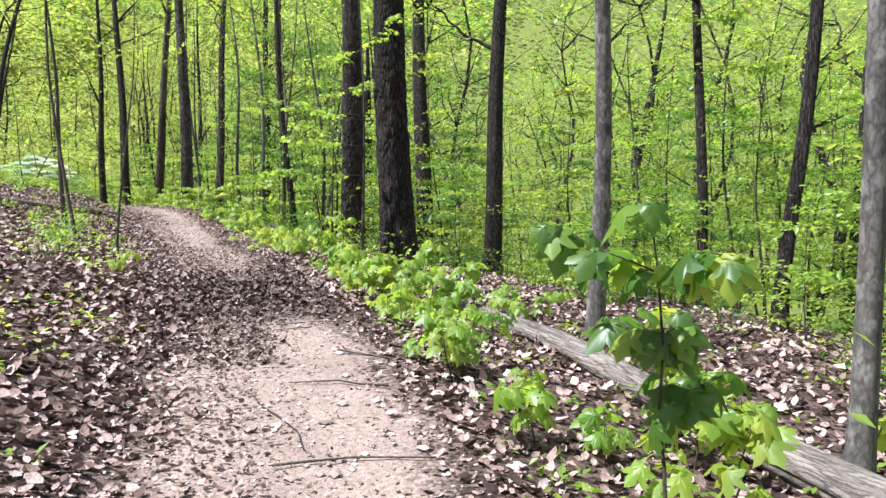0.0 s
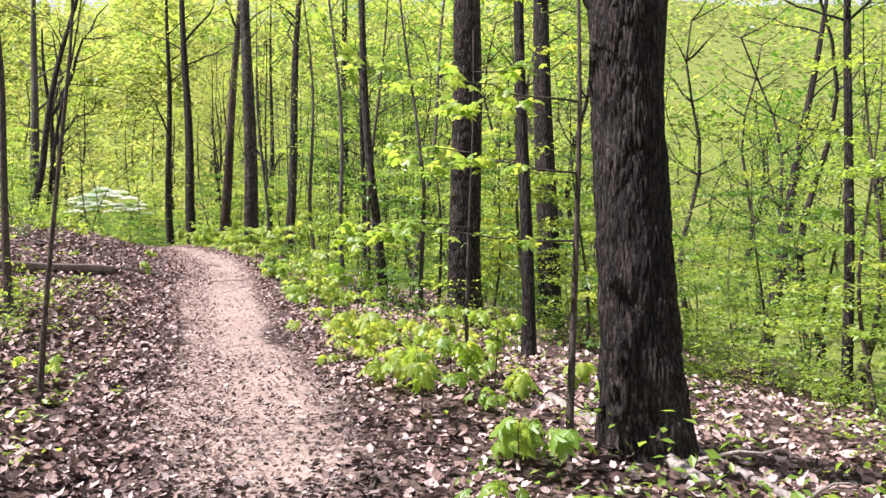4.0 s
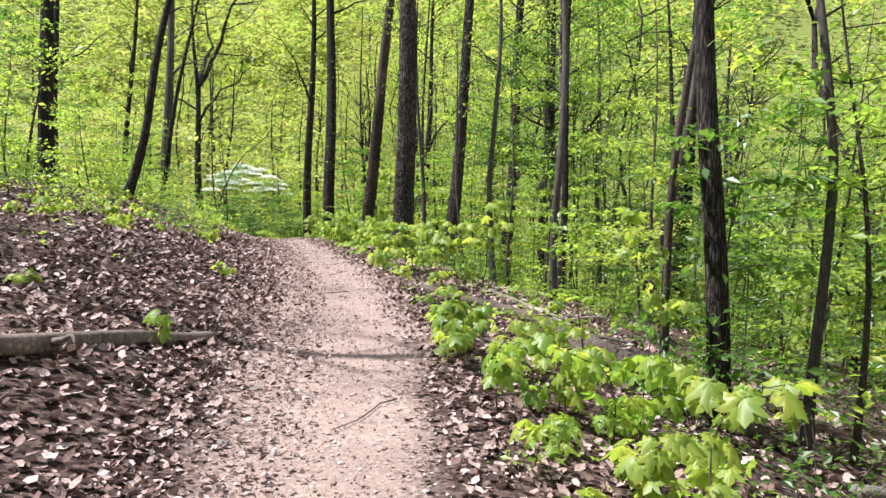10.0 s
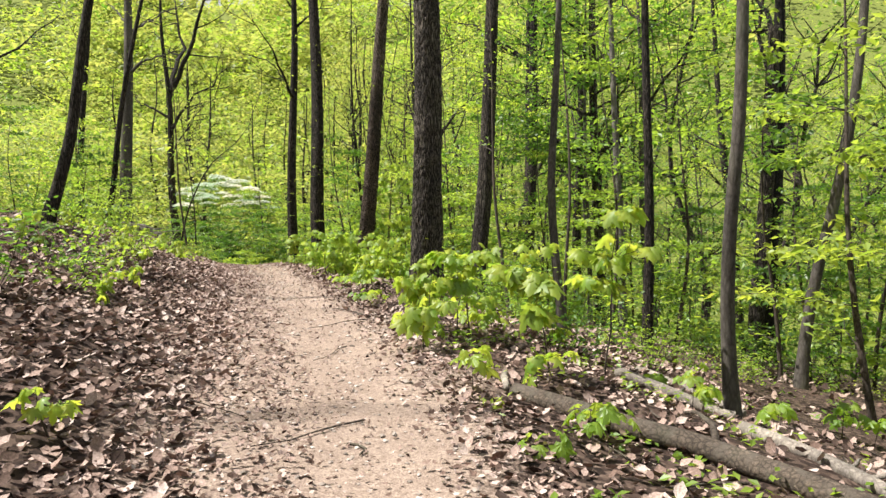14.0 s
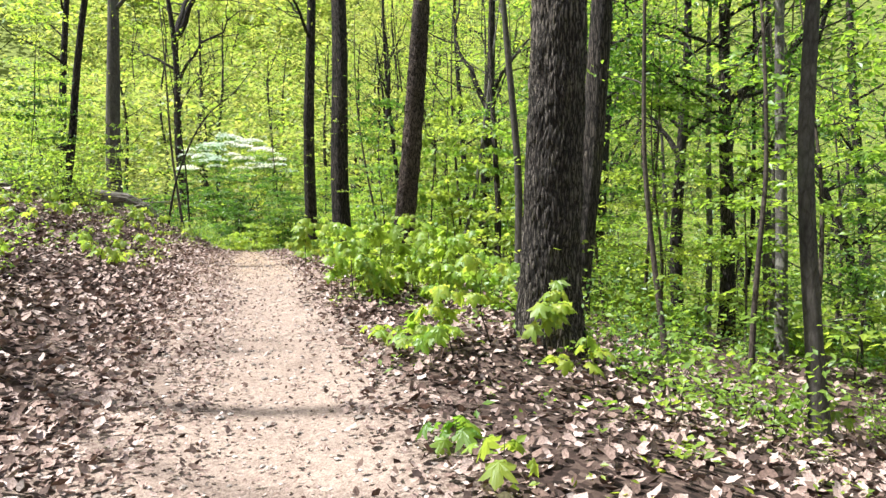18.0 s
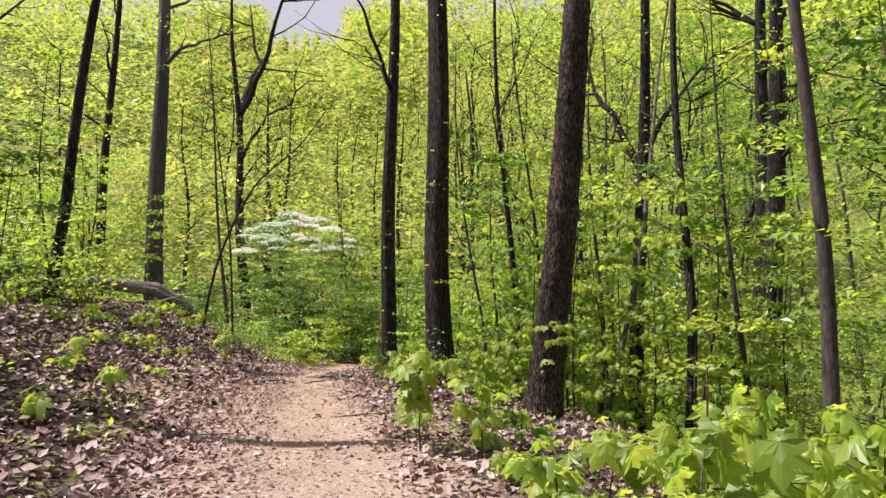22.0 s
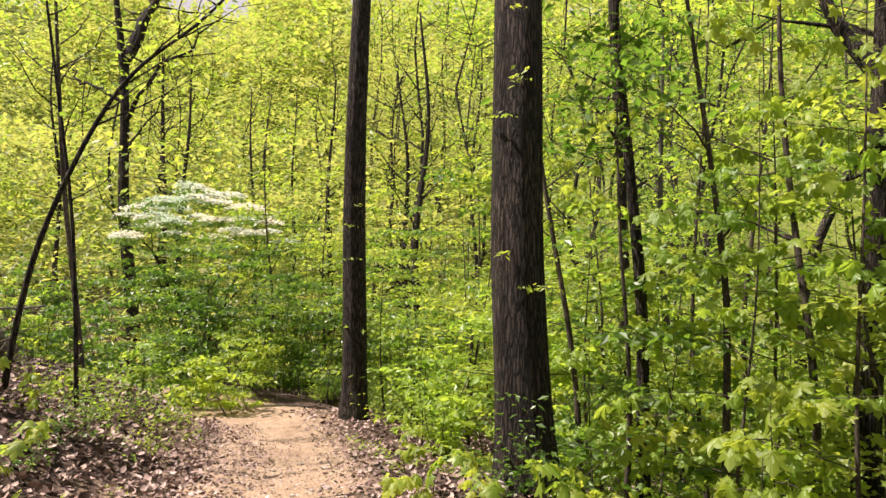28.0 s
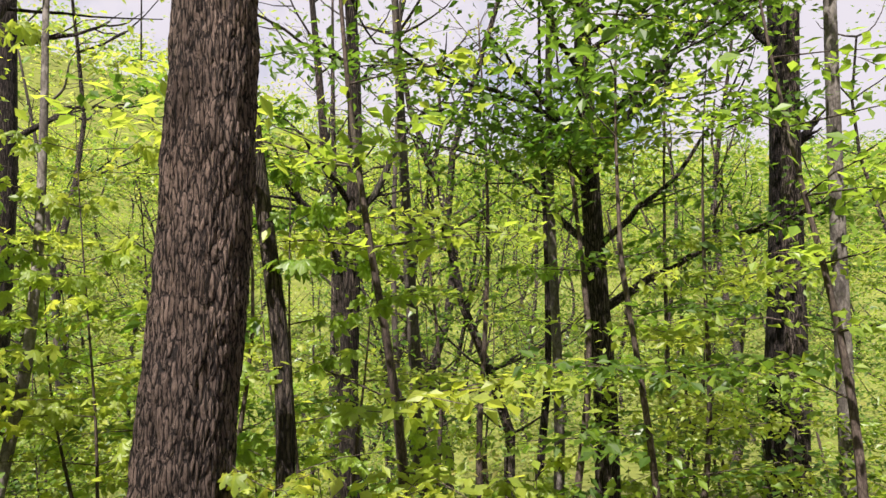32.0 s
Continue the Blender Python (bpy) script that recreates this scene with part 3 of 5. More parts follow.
# ---- trees ----
def stem_line(x0, y0, z0, h, lx, ly, k, wobble, n):
    """The middle line of a trunk, from a little below the ground."""
    t = np.linspace(0, 1, n) ** 1.25
    z = -.25 + t * (h + .25)
    p, q = k.uniform(0, 6.28, 2)
    bend = wobble * np.minimum(z / 2.5, 1)
    return np.stack([x0 + lx * z + bend * np.sin(z * .55 + p), y0 + ly * z + bend * np.sin(z * .47 + q), z0 + z], 1)


def bark_plates(around, up, wide, tall, k):
    """Height of bark plates, 0 in the furrows and 1 on the plates, over the unrolled trunk (around: turns from 0 to 1)."""
    nx = max(8, int(round(1 / wide)))
    gx, gy = around * nx, up / tall
    gx = gx + .35 * np.sin(up * 9 + 6.283 * around * 2) + .2 * np.sin(up * 31 + 6.283 * around * 5)
    ix, iy = np.floor(gx).astype(int), np.floor(gy).astype(int)
    jx, jy = k.random((nx, 512)), k.random((nx, 512))
    near, second = np.full(gx.shape, 9.0), np.full(gx.shape, 9.0)
    for a in (-1, 0, 1):
        for b in (-1, 0, 1):
            cx, cy = (ix + a) % nx, (iy + b) % 512
            dist = np.hypot(ix + a + jx[cx, cy] - gx, iy + b + jy[cx, cy] - gy)
            second = np.where(dist < near, near, np.minimum(second, dist))
            near = np.minimum(near, dist)
    return np.clip((second - near) / .38, 0, 1) ** .6


def tree(x, y, d, lx=0.0, ly=0.0, h=19.0, mat=None, kind="tall forest tree", first=7.0, limbs=9, n_leaves=1500, wobble=.05, leaf=None, seed=None, seg=None,
         flare=.32, extra=(), low_sprays=0, plates=None, leaf_size=.12):
    """A forest tree: a trunk with root flare and limbs, and a crown of loose leaves. extra: limbs of its own as (height, heading, length, rise, radius)."""
    k = np.random.default_rng(int(abs(x) * 977 + abs(y) * 131) if seed is None else seed)
    mat, leaf = mat or OAK, leaf or (YELLOW if k.random() < .55 else FRESH)
    z0 = float(ground(x, y)[0])
    ob = thing("tree", x, y, z0, kind, "tree", "forest trees")
    near = d > .3
    line = stem_line(0, 0, 0, h, lx, ly, k, wobble * (1 + (d < .2)), 56 if near else 30)
    z = line[:, 2]
    r = d / 2 * (1 + flare * np.exp(-np.maximum(z, 0) / (.25 + .3 * d))) * np.clip(1 - .8 * (np.maximum(z, 0) / h) ** 1.1, .12, 1)
    pile = Pile()
    if plates:
        seg = 210
        zs = np.r_[np.linspace(-.25, 6.5, 330), np.linspace(6.7, h, 22)]
        line = np.stack([np.interp(zs, z, line[:, 0]), np.interp(zs, z, line[:, 1]), zs], 1)
        r, z = np.interp(zs, z, r), zs
        for at, size, wide in plates[3:]:
            r = r * (1 + size * np.exp(-((zs - at) / wide) ** 2))
    put_tube(pile, line, r, seg or (44 if near else 14), .05 if near else .04, int(k.integers(1e6)))
    if plates:
        n = len(zs) * seg
        turns = np.tile(np.linspace(0, 1, seg, endpoint=False), len(zs))
        up = np.repeat(zs, seg) + 1
        depth = (bark_plates(turns, up, plates[0], plates[1], k) - .6) * plates[2] * np.repeat(np.clip((6.5 - zs) / 1.0, 0, 1), seg)
        out = pile.v[0][:n] - np.repeat(line, seg, 0)
        pile.v[0][:n] += out / (np.linalg.norm(out, axis=1)[:, None] + 1e-9) * depth[:, None]
    crown = Pile()
    plan = [(k.uniform(first, h * .95), k.uniform(0, 6.28), k.uniform(1.5, 4.2) * (h / 19), k.uniform(.1, .6), None) for _ in range(limbs)] + list(extra)
    tips, bare_limbs = [], []
    for n, (at, heading, length, rise, rad) in enumerate(plan):
        i = int(np.argmin(np.abs(z - at)))
        rad = rad or r[i] * k.uniform(.3, .5)
        b = bent(line[i], (math.cos(heading), math.sin(heading), .3 + rise), length, rise * .35, k, 12, .2)
        own = Pile() if n >= limbs else pile
        put_tube(own, b, np.linspace(rad, rad * .2, 12), 8, .05, int(k.integers(1e6)))
        if n >= limbs:
            bare_limbs.append(own)
        for _ in range(5):
            j = int(k.integers(3, 12))
            hb = heading + k.uniform(-1.1, 1.1)
            c = bent(b[j], (math.cos(hb), math.sin(hb), .15), length * k.uniform(.3, .6), k.uniform(-.1, .4), k, 6)
            put_tube(pile, c, np.linspace(rad * .3, rad * .08, 6), 4, closed=False)
            tips.append(c[2:])
        tips.append(b[4:])
    if tips and n_leaves:
        each = max(6, n_leaves // len(tips))
        for t in tips:
            crown.add(*spray(k, t, each, .42, leaf_size if d > .2 else .085, .3, origin=None if leaf is DEEP else (x, y, z0)))
    for _ in range(low_sprays):
        i = int(k.integers(6, len(line) // 3))
        a = k.uniform(0, 6.28)
        b = bent(line[i] + r[i] * .8 * np.array([math.cos(a), math.sin(a), 0]), (math.cos(a), math.sin(a), .1), k.uniform(.2, .6), -.1, k, 5)
        put_tube(pile, b, np.linspace(.006, .002, 5), 4)
        crown.add(*spray(k, b[1:], 9, .05, .07, .3))
    trunk = part("trunk", pile.mesh("trunk", mat, True), ob)
    for own in bare_limbs:
        part("limb", own.mesh("limb", mat, True), trunk)
    if crown.n:
        part("crown", crown.mesh("crown", leaf), ob)
    return ob


big = "tall oak with dark furrowed bark beside the trail"
slim = "slim young tree with grey bark on the slope"
# along the first stretch
tree(-.95, 12.05, .52, -.032, .049, 21, DARK, "thick oak with dark furrowed bark and a few ivy leaves", 8, low_sprays=4, plates=(.019, .2, .022))
tree(-2.76, 21.87, .64, .009, -.085, 21, OAK, "thick oak with dark furrowed bark beside the trail", 8, low_sprays=7, plates=(.016, .18, .022))
tree(-.74, 26.96, .62, -.024, .038, 20, DARK, big, 8)
tree(1.48, 24.92, .6, .029, -.002, 20, DARK, big, 7)
tree(1.16, 8.06, .17, -.003, -.07, 13, PALE, "slim tree with pale mottled smooth bark", 6, 6, 700)
tree(1.81, 4.7, .134, .046, .05, 12, PALE, "slim tree with pale smooth bark beside a fallen log", 6, 6, 600)
tree(5.15, 15.85, .24, -.013, .06, 15, DARK, slim, 6, 7, 900)
tree(4.79, 11.77, .24, .09, .05, 15, DARK, "dark slim tree leaning over the slope", 6, 7, 900, .12)
tree(11.42, 21.53, .4, .09, .05, 18, DARK, slim, 7, 7, 1000)
tree(4.3, 20.81, .2, .001, .02, 14, DARK, slim, 5, 7, 800)
tree(-1.57, 17.81, .2, -.02, .01, 14, DARK, slim, 6, 7, 900)
tree(-4.54, 22.41, .2, -.059, -.039, 14, OAK, "slim crooked young tree beside the trail", 6, 7, 900, .1)
tree(9.5, 40, .55, .16, .02, 17, DARK, "leaning dark tree far down the slope", 8)
# beside the middle stretch
tree(-11.1, 32.46, .5, -.009, -.008, 21, ASHY, "thick oak with furrowed grey-brown bark and a climbing vine", 8, plates=(.019, .17, .02))
tree(-11.56, 38.16, .42, .05, .029, 20, OAK, big, 8)
snag = tree(-4.34, 42.27, .75, .022, -.018, 11.5, SNAG, "dead snag with split bark and a broken stub", 5.5, 0, 0, extra=((6.5, -1.3, .7, .5, .17), (8.5, 2.0, 2.4, .7, .12)))
# the browner split half also stands for the snag's sunlit side
split = Pile()
put_tube(split, stem_line(-.2, -.2, 0, 9, .03, -.03, np.random.default_rng(5), .05, 30), np.linspace(.25, .14, 30), 18, .1, 3)
part("split_wood", split.mesh("split_wood", OAK, True), snag, "bare split wood")
tree(-7.3, 48.0, .3, -.049, .004, 15, GREY, slim, 6, 7, 900)
tree(-9.76, 47.36, .36, -.015, -.009, 14, DARK, "forked young tree with dark bark", 5.5, 6, 900, .09, extra=((4.9, 2.6, 2.6, .9, .09), (5.3, -.4, 2.4, 1.0, .08)))
tree(-12.7, 53.8, .66, .02, -.005, 20, DARK, "dark tree wrapped in green ivy", 6, low_sprays=26)
tree(-5.0, 23.18, .095, .043, .032, 8, TWIG, "thin sapling stem with few leaves", 3.5, 6, 300, .08)
tree(-3.77, 22.66, .1, -.041, .011, 9, GREY, "thin wavy sapling stem", 4, 6, 300, .1)
tree(-6.73, 28.08, .14, -.043, .03, 12, GREY, slim, 5, 7, 600, .09)
tree(-5.24, 32.69, .17, .117, .075, 15, GREY, "slim grey tree leaning down the slope", 6, 7, 800, .08)
tree(-8.85, 32.86, .15, -.05, .06, 12, GREY, slim, 5, 7, 600, .07)
tree(-7.47, 34.83, .2, -.014, .07, 15, DARK, slim, 6, 7, 800)
tree(-10.09, 34.77, .07, -.1, .05, 7, TWIG, "thin sapling stem with few leaves", 3, 6, 300, .07)
tree(-9.09, 35.66, .075, -.03, .06, 7, TWIG, "thin sapling stem with few leaves", 3, 6, 300, .07)
tree(-12.68, 39.02, .15, -.06, .04, 12, GREY, slim, 5, 7, 600)
# left of the trail, on the bank
tree(-28.51, 38.92, .62, -.002, .003, 20, DARK, "tall dark tree on the bank", 7, n_leaves=650)
tree(-21.31, 34.88, .3, .146, .153, 14, DARK, "leaning dark tree on the bank", 6, 7, 500, .18)
tree(-31.99, 50.76, .64, .002, .026, 21, GREY, "tall straight tree with smooth grey-brown bark on the bank", 8, n_leaves=650)
tree(-42.25, 69.33, .74, -.036, -.034, 23, DARK, "forked tree with bare twisting limbs beyond the trail's bend", 17, 3, 400, .1,
     extra=((14.9, 2.4, 8, .9, .24), (15.2, .1, 8, .9, .22), (12.5, -.3, 7, .35, .13), (13.4, 3.3, 5, .3, .1), (9.5, -.5, 5.5, .7, .09)))
tree(-24.4, 40.5, .2, .123, .092, 13, DARK, "leaning dark young tree on the bank", 6, 6, 700, .12)
tree(-26.6, 48, .1, -.1, 0, 9, TWIG, "thin crooked sapling stem", 4, 6, 300, .12)
tree(-34, 45, .4, -.02, .01, 18, DARK, "dark tree up the bank", 7, n_leaves=350)
tree(-36, 52, .4, .05, .02, 18, DARK, "dark tree up the bank", 7, n_leaves=350)
tree(-22, 27, .35, .02, .01, 17, DARK, "dark tree up the bank", 7, n_leaves=350)
tree(-14.5, 19.5, .3, .03, .02, 16, DARK, "dark tree up the bank", 7, n_leaves=350)
tree(-5.5, 11.3, .05, -.08, .03, 6, TWIG, "thin crooked sapling stem on the bank", 3, 5, 200, .12)
tree(-5.2, 11.9, .04, .06, .03, 4, TWIG, "thin crooked sapling stem on the bank", 2.4, 5, 160, .12)
tree(-7.2, 14.35, .08, -.1, .05, 7, TWIG, "thin crooked sapling stem on the bank", 3, 5, 250, .1)
# round the end
tree(-16.18, 42.22, .48, .079, .015, 21, RIDGED, "thick oak with deeply furrowed brown bark, leaning slightly", 9, plates=(.018, .17, .022, (2.95, .05, .12)))
tree(-19.16, 45.46, .56, -.037, .027, 21, DARK, "thick dark-barked tree with leaf sprouts on its trunk", 8, n_leaves=800, seg=64, low_sprays=22)
tree(-23.41, 51.57, .48, .019, -.027, 20, DARK, "tall dark tree at the trail's edge", 8, n_leaves=700, low_sprays=10)
tree(-15.52, 47.81, .34, .016, -.013, 16, DARK, "dark tree that forks above head height", 7, 6, 900, extra=((5.9, 2.5, 3.2, .9, .11), (6.0, -.4, 2.6, .9, .08), (5.5, 1.2, 2.0, .4, .05)))
tree(-15.82, 45.65, .12, .145, .082, 9, PALE, "thin pale leaning sapling trunk", 4.5, 6, 350, .07)
tree(-12.84, 55, .6, .002, -.003, 20, DARK, big, 8)
tree(-18.03, 47.26, .16, -.053, -.025, 12, DARK, slim, 5, 7, 600)
tree(-18.76, 47.27, .08, -.09, -.03, 8, TWIG, "thin sapling stem with few leaves", 3, 6, 300, .08)
tree(-17.1, 49.4, .08, -.03, -.02, 8, TWIG, "thin sapling stem with few leaves", 3, 6, 300, .08)
tree(-17.26, 46.0, .09, -.06, .028, 8, TWIG, "thin sapling stem with few leaves", 3, 6, 300, .08)
tree(-16.19, 47.24, .11, -.03, .04, 9, TWIG, "thin sapling stem with few leaves", 3, 6, 300, .08)
tree(-18.22, 56.0, .3, -.04, -.06, 16, DARK, slim, 6, 7, 900)
tree(-14.2, 43.8, .17, -.02, .01, 13, OAK, "slim wavy brown tree close behind the thick oak", 7, 6, 500, .07)
tree(-17.24, 56.3, .2, -.037, -.06, 13, GREY, "slim crooked young tree in the thicket", 5, 7, 700, .1)
tree(-9.46, 56.8, .22, -.14, -.03, 12, GREY, "slim leaning young tree in the thicket", 5, 7, 700, .12)
tree(-3.42, 53.33, .42, -.098, .029, 18, DARK, big, 7)
tree(-1.5, 56.5, .38, -.02, -.03, 17, OAK, big, 7)
tree(-7.08, 48.72, .17, -.03, -.03, 12, GREY, slim, 5, 7, 600, .04)
tree(-9.16, 44.08, .16, -.026, -.04, 12, PALE, "slim pale-barked young tree", 5, 7, 700, .03)
tree(-8.78, 43.51, .34, -.04, -.01, 16, OAK, "oak with a long bare limb arching over the slope", 3.2, 18, 11500, leaf=DEEP, leaf_size=.15, extra=((5.3, -.35, 4.2, .55, .09), (5.6, 2.6, 3.0, .2, .05), (6.3, 3.4, 3.2, .15, .05), (5.2, 4.1, 2.8, .1, .04), (6.8, 4.6, 3.0, .15, .05), (7.4, 3.0, 3.4, .1, .05), (4.6, 3.3, 2.2, .1, .035), (7.0, 5.4, 3.0, .1, .05)))
tree(-8.31, 44.95, .14, 0, -.06, 9, DARK, slim, 4, 6, 400)
tree(-7.79, 43.06, .08, -.02, -.05, 8, TWIG, "thin sapling stem with few leaves", 3, 6, 300, .05)
tree(-8.04, 40.69, .23, -.05, -.02, 14, PALE, "slim tree with pale bark blotched grey", 6, 7, 700, .02)
tree(-5.36, 49.2, .11, -.05, -.02, 9, TWIG, "thin sapling stem with few leaves", 4, 6, 300, .06)
tree(-7.5, 46.5, .12, -.03, -.04, 9, TWIG, "thin sapling stem with few leaves", 4, 6, 300, .08)

# branching trees in the gap beyond the bend
for n, (x, y) in enumerate(((-38, 74), (-33, 72), (-46, 78), (-51, 84), (-42, 86), (-36, 83), (-29.5, 75), (-56, 90), (-48, 92), (-53, 76), (-27, 68))):
    tree(x, y, .3 + .05 * (n % 4), .05 * (n % 3 - 1), .02, 15 + n % 4, DARK, "far tree with many bare branching limbs and young leaves", 4.5, 17, 700, .2)


def crooked(points, r, label):
    """A young tree bent along the given points, with bare side twigs and a few leaves."""
    k = np.random.default_rng(int(abs(points[0][0]) * 77))
    p = np.array(points, float)
    q = np.linspace(0, len(p) - 1, 24)
    line = np.stack([np.interp(q, range(len(p)), p[:, c]) for c in range(3)], 1)
    for _ in range(3):
        line[1:-1] = (line[:-2] + 2 * line[1:-1] + line[2:]) / 4
    x, y = line[0, :2]
    z0 = float(ground(x, y)[0])
    line = line - (x, y, z0)
    line[0, 2] = -.1
    ob = thing("tree", x, y, z0, label, "tree", "forest trees")
    stem, crown = Pile(), Pile()
    put_tube(stem, line, np.linspace(r, r * .35, 24), 9, .06, 5)
    for n in range(9):
        i, a = int(k.integers(9, 24)), k.uniform(0, 6.28)
        c = bent(line[i], (math.cos(a), math.sin(a), .5), k.uniform(.4, 1.4), .2, k, 8, .2)
        put_tube(stem, c, np.linspace(r * .35, r * .1, 8), 5)
        crown.add(*spray(k, c[3:], 26, .2, .09))
    part("trunk", stem.mesh("crooked_trunk", DARK, True), ob)
    part("crown", crown.mesh("crooked_crown", FRESH), ob)


crooked([(-24.5, 44.5, 1.3), (-24.36, 44.58, 2.26), (-24.2, 44.65, 2.94), (-23.81, 44.81, 3.92), (-23.54, 44.92, 4.42), (-23.26, 45.03, 4.81), (-22.6, 45.3, 5.3), (-22, 45.5, 6.2)], .036,
        "thin dark crooked tree curving over the trail's bank")
crooked([(-24.45, 45.48, .9), (-24.5, 45.48, 2.4), (-24.57, 45.49, 3.3), (-24.85, 45.45, 5.17), (-24.96, 45.43, 5.95), (-25.2, 45.4, 7.6)], .028, "thin dark wavy tree on the bank")


# ---- the woods farther off ----
def woods_spot(x, y):
    """Where the woods go on: the wide valley side, the bank's top and all that lies ahead."""
    return (y > 1.3 * x - 8) | (y > 30)


def open_view(x, y):
    """The gap in the woods beyond the trail's bend, through which the sunlit hillside shows."""
    along, across = -.546 * (x + 5) + .838 * (y - 18), .838 * (x + 5) + .546 * (y - 18)
    return (along > 56) & (across > -22) & (across < 4 + .12 * along)


def far_woods():
    k = np.random.default_rng(21)
    trunks, clumps = Pile(), [Pile(), Pile(), Pile()]

    def clump(at, m, wide, size, pick):
        c = np.asarray(at) + k.normal(0, 1, (m, 3)) * (wide, wide, wide * .24)
        c = c[under_sky(c, k)]
        m = len(c)
        clumps[pick].add(*leaves(c, k.uniform(0, 6.28, m), k.normal(-.2, .32, m), k.normal(0, .34, m), size * 1.1 * k.uniform(.55, 1.35, m)))

    made = 0
    while made < 250:
        x, y = k.uniform(-85, 75), k.uniform(-12, 125)
        u = beside(x, y)[0][0]
        if -12 < u < 14 or not woods_spot(x, y):
            continue
        # the sun comes in over the bank through thinner woods
        if -24 < u < 0 and 16 < y < 46 and k.random() < .65:
            continue
        away = max(-26 - x, x - 2, y - 52, 0)
        if away > 35 and k.random() < .35 or open_view(x, y) and k.random() < .8:
            continue
        made += 1
        z0 = ground(x, y)[0]
        tall = 1.3 if x < -14 or u < 0 else 1.0
        d, h = k.uniform(.12, .46), k.uniform(11, 19) * tall
        line = stem_line(x, y, z0, h, k.normal(0, .1), k.normal(0, .1), k, .6, 11)
        put_tube(trunks, line, d * .42 * np.linspace(1.1, .25, 11), 6, closed=False)
        # more deep green on the right and ahead, colouring in the shade there
        tone = int(k.choice([0, 1, 2], p=[.08, .34, .58])) if x > -7 and y < 70 or x > -24 and y > 50 else int(k.random() < .42)
        size = .19 + .0036 * away
        for _ in range(24):
            i, a = int(k.integers(2, 11)), k.uniform(0, 6.28)
            b = bent(line[i], (math.cos(a), math.sin(a), .35), k.uniform(1.2, 3.8), .3, k, 5)
            put_tube(trunks, b, np.linspace(d * .13, d * .03, 5), 3, closed=False)
            clumps[tone if k.random() < .85 else 1].add(*spray(k, b[1:], 26 if -24 < u < 0 else 58, .55, size * .78, .2, origin=(0, 0, 0)))
    for _ in range(70):
        x, y = k.uniform(-75, -8), k.uniform(76, 116)
        if abs(beside(x, y)[0][0]) < 6 or open_view(x, y) and k.random() < .75:
            continue
        z0, h, d = ground(x, y)[0], k.uniform(15, 24), k.uniform(.2, .5)
        line = stem_line(x, y, z0, h, k.normal(0, .05), k.normal(0, .05), k, .25, 11)
        put_tube(trunks, line, d * .42 * np.linspace(1.1, .25, 11), 6, closed=False)
        # darker leaf colours again where the far woods lie in shade
        tone = int(k.choice([0, 1, 2], p=[.15, .5, .35])) if x > -26 else int(k.random() < .3)
        for _ in range(15):
            i, a = int(k.integers(2, 11)), k.uniform(0, 6.28)
            b = bent(line[i], (math.cos(a), math.sin(a), .4), k.uniform(1.2, 3.8), .3, k, 5)
            put_tube(trunks, b, np.linspace(d * .13, d * .03, 5), 3, closed=False)
            clumps[tone].add(*spray(k, b[1:], 60, .75, .24, .2, origin=(0, 0, 0)))
    for n, inner, outer, m, size, wide, top in ((1900, 0, 32, 54, .145, .8, 4.5), (1300, 32, 75, 50, .27, 1.5, 6), (7600, 75, 230, 24, 1.25, 2.8, 13)):
        x, y = k.uniform(-28 - outer, 10 + outer, n * 3), k.uniform(-12, 52 + outer, n * 3)
        u, _, _ = beside(x, y)
        away = np.maximum(np.maximum(-26 - x, x - 2), np.maximum(y - 52, 0))
        keep = ((u > 10.5) | (u < -9.5)) & woods_spot(x, y) & (away >= inner) & (away < outer)
        keep &= ~(open_view(x, y) & (inner == 32) & (k.random(len(x)) < .6))
        x, y = x[keep][:n], y[keep][:n]
        z0 = ground(x, y)
        for q in range(len(x)):
            h = k.uniform(.02, 1) * top
            # share of deep green clumps rises by region, as painted shade
            clump((x[q], y[q], z0[q] + h), m, wide, size, 2 if k.random() < ((.5 if x[q] > -14 and y[q] < 62 else .33) if inner < 70 else .42 if x[q] > -26 else .05) else int(k.random() < .45))
    # the sunlit hillside beyond the bend: loose treetops one above another, sun put into their pale leaf colour
    q, w = k.uniform(52, 225, 4200), k.uniform(-26, 26, 4200)
    x, y = -5 - .546 * q + .838 * w, 18 + .838 * q + .546 * w
    z0 = ground(x, y)
    for i in range(len(x)):
        if abs(beside(x[i], y[i])[0][0]) > 5:
            clump((x[i], y[i], z0[i] + 11 * k.random() ** 1.6), 44, 1.5, .2 + .0033 * q[i], int(k.random() < .2))
    tagged(new("far_tree_trunks", trunks.mesh("far_tree_trunks", OAK, True)), "many dark thin trunks of the woods farther off", "woods", "", "stuff")
    for c, mat in zip(clumps, (SUNLIT, FRESH, DEEP)):
        tagged(new("far_foliage", c.mesh("far_foliage", mat)), "spring leaves of the woods farther off, coloured pale for sun and deep for shade", "foliage", "", "stuff")


far_woods()


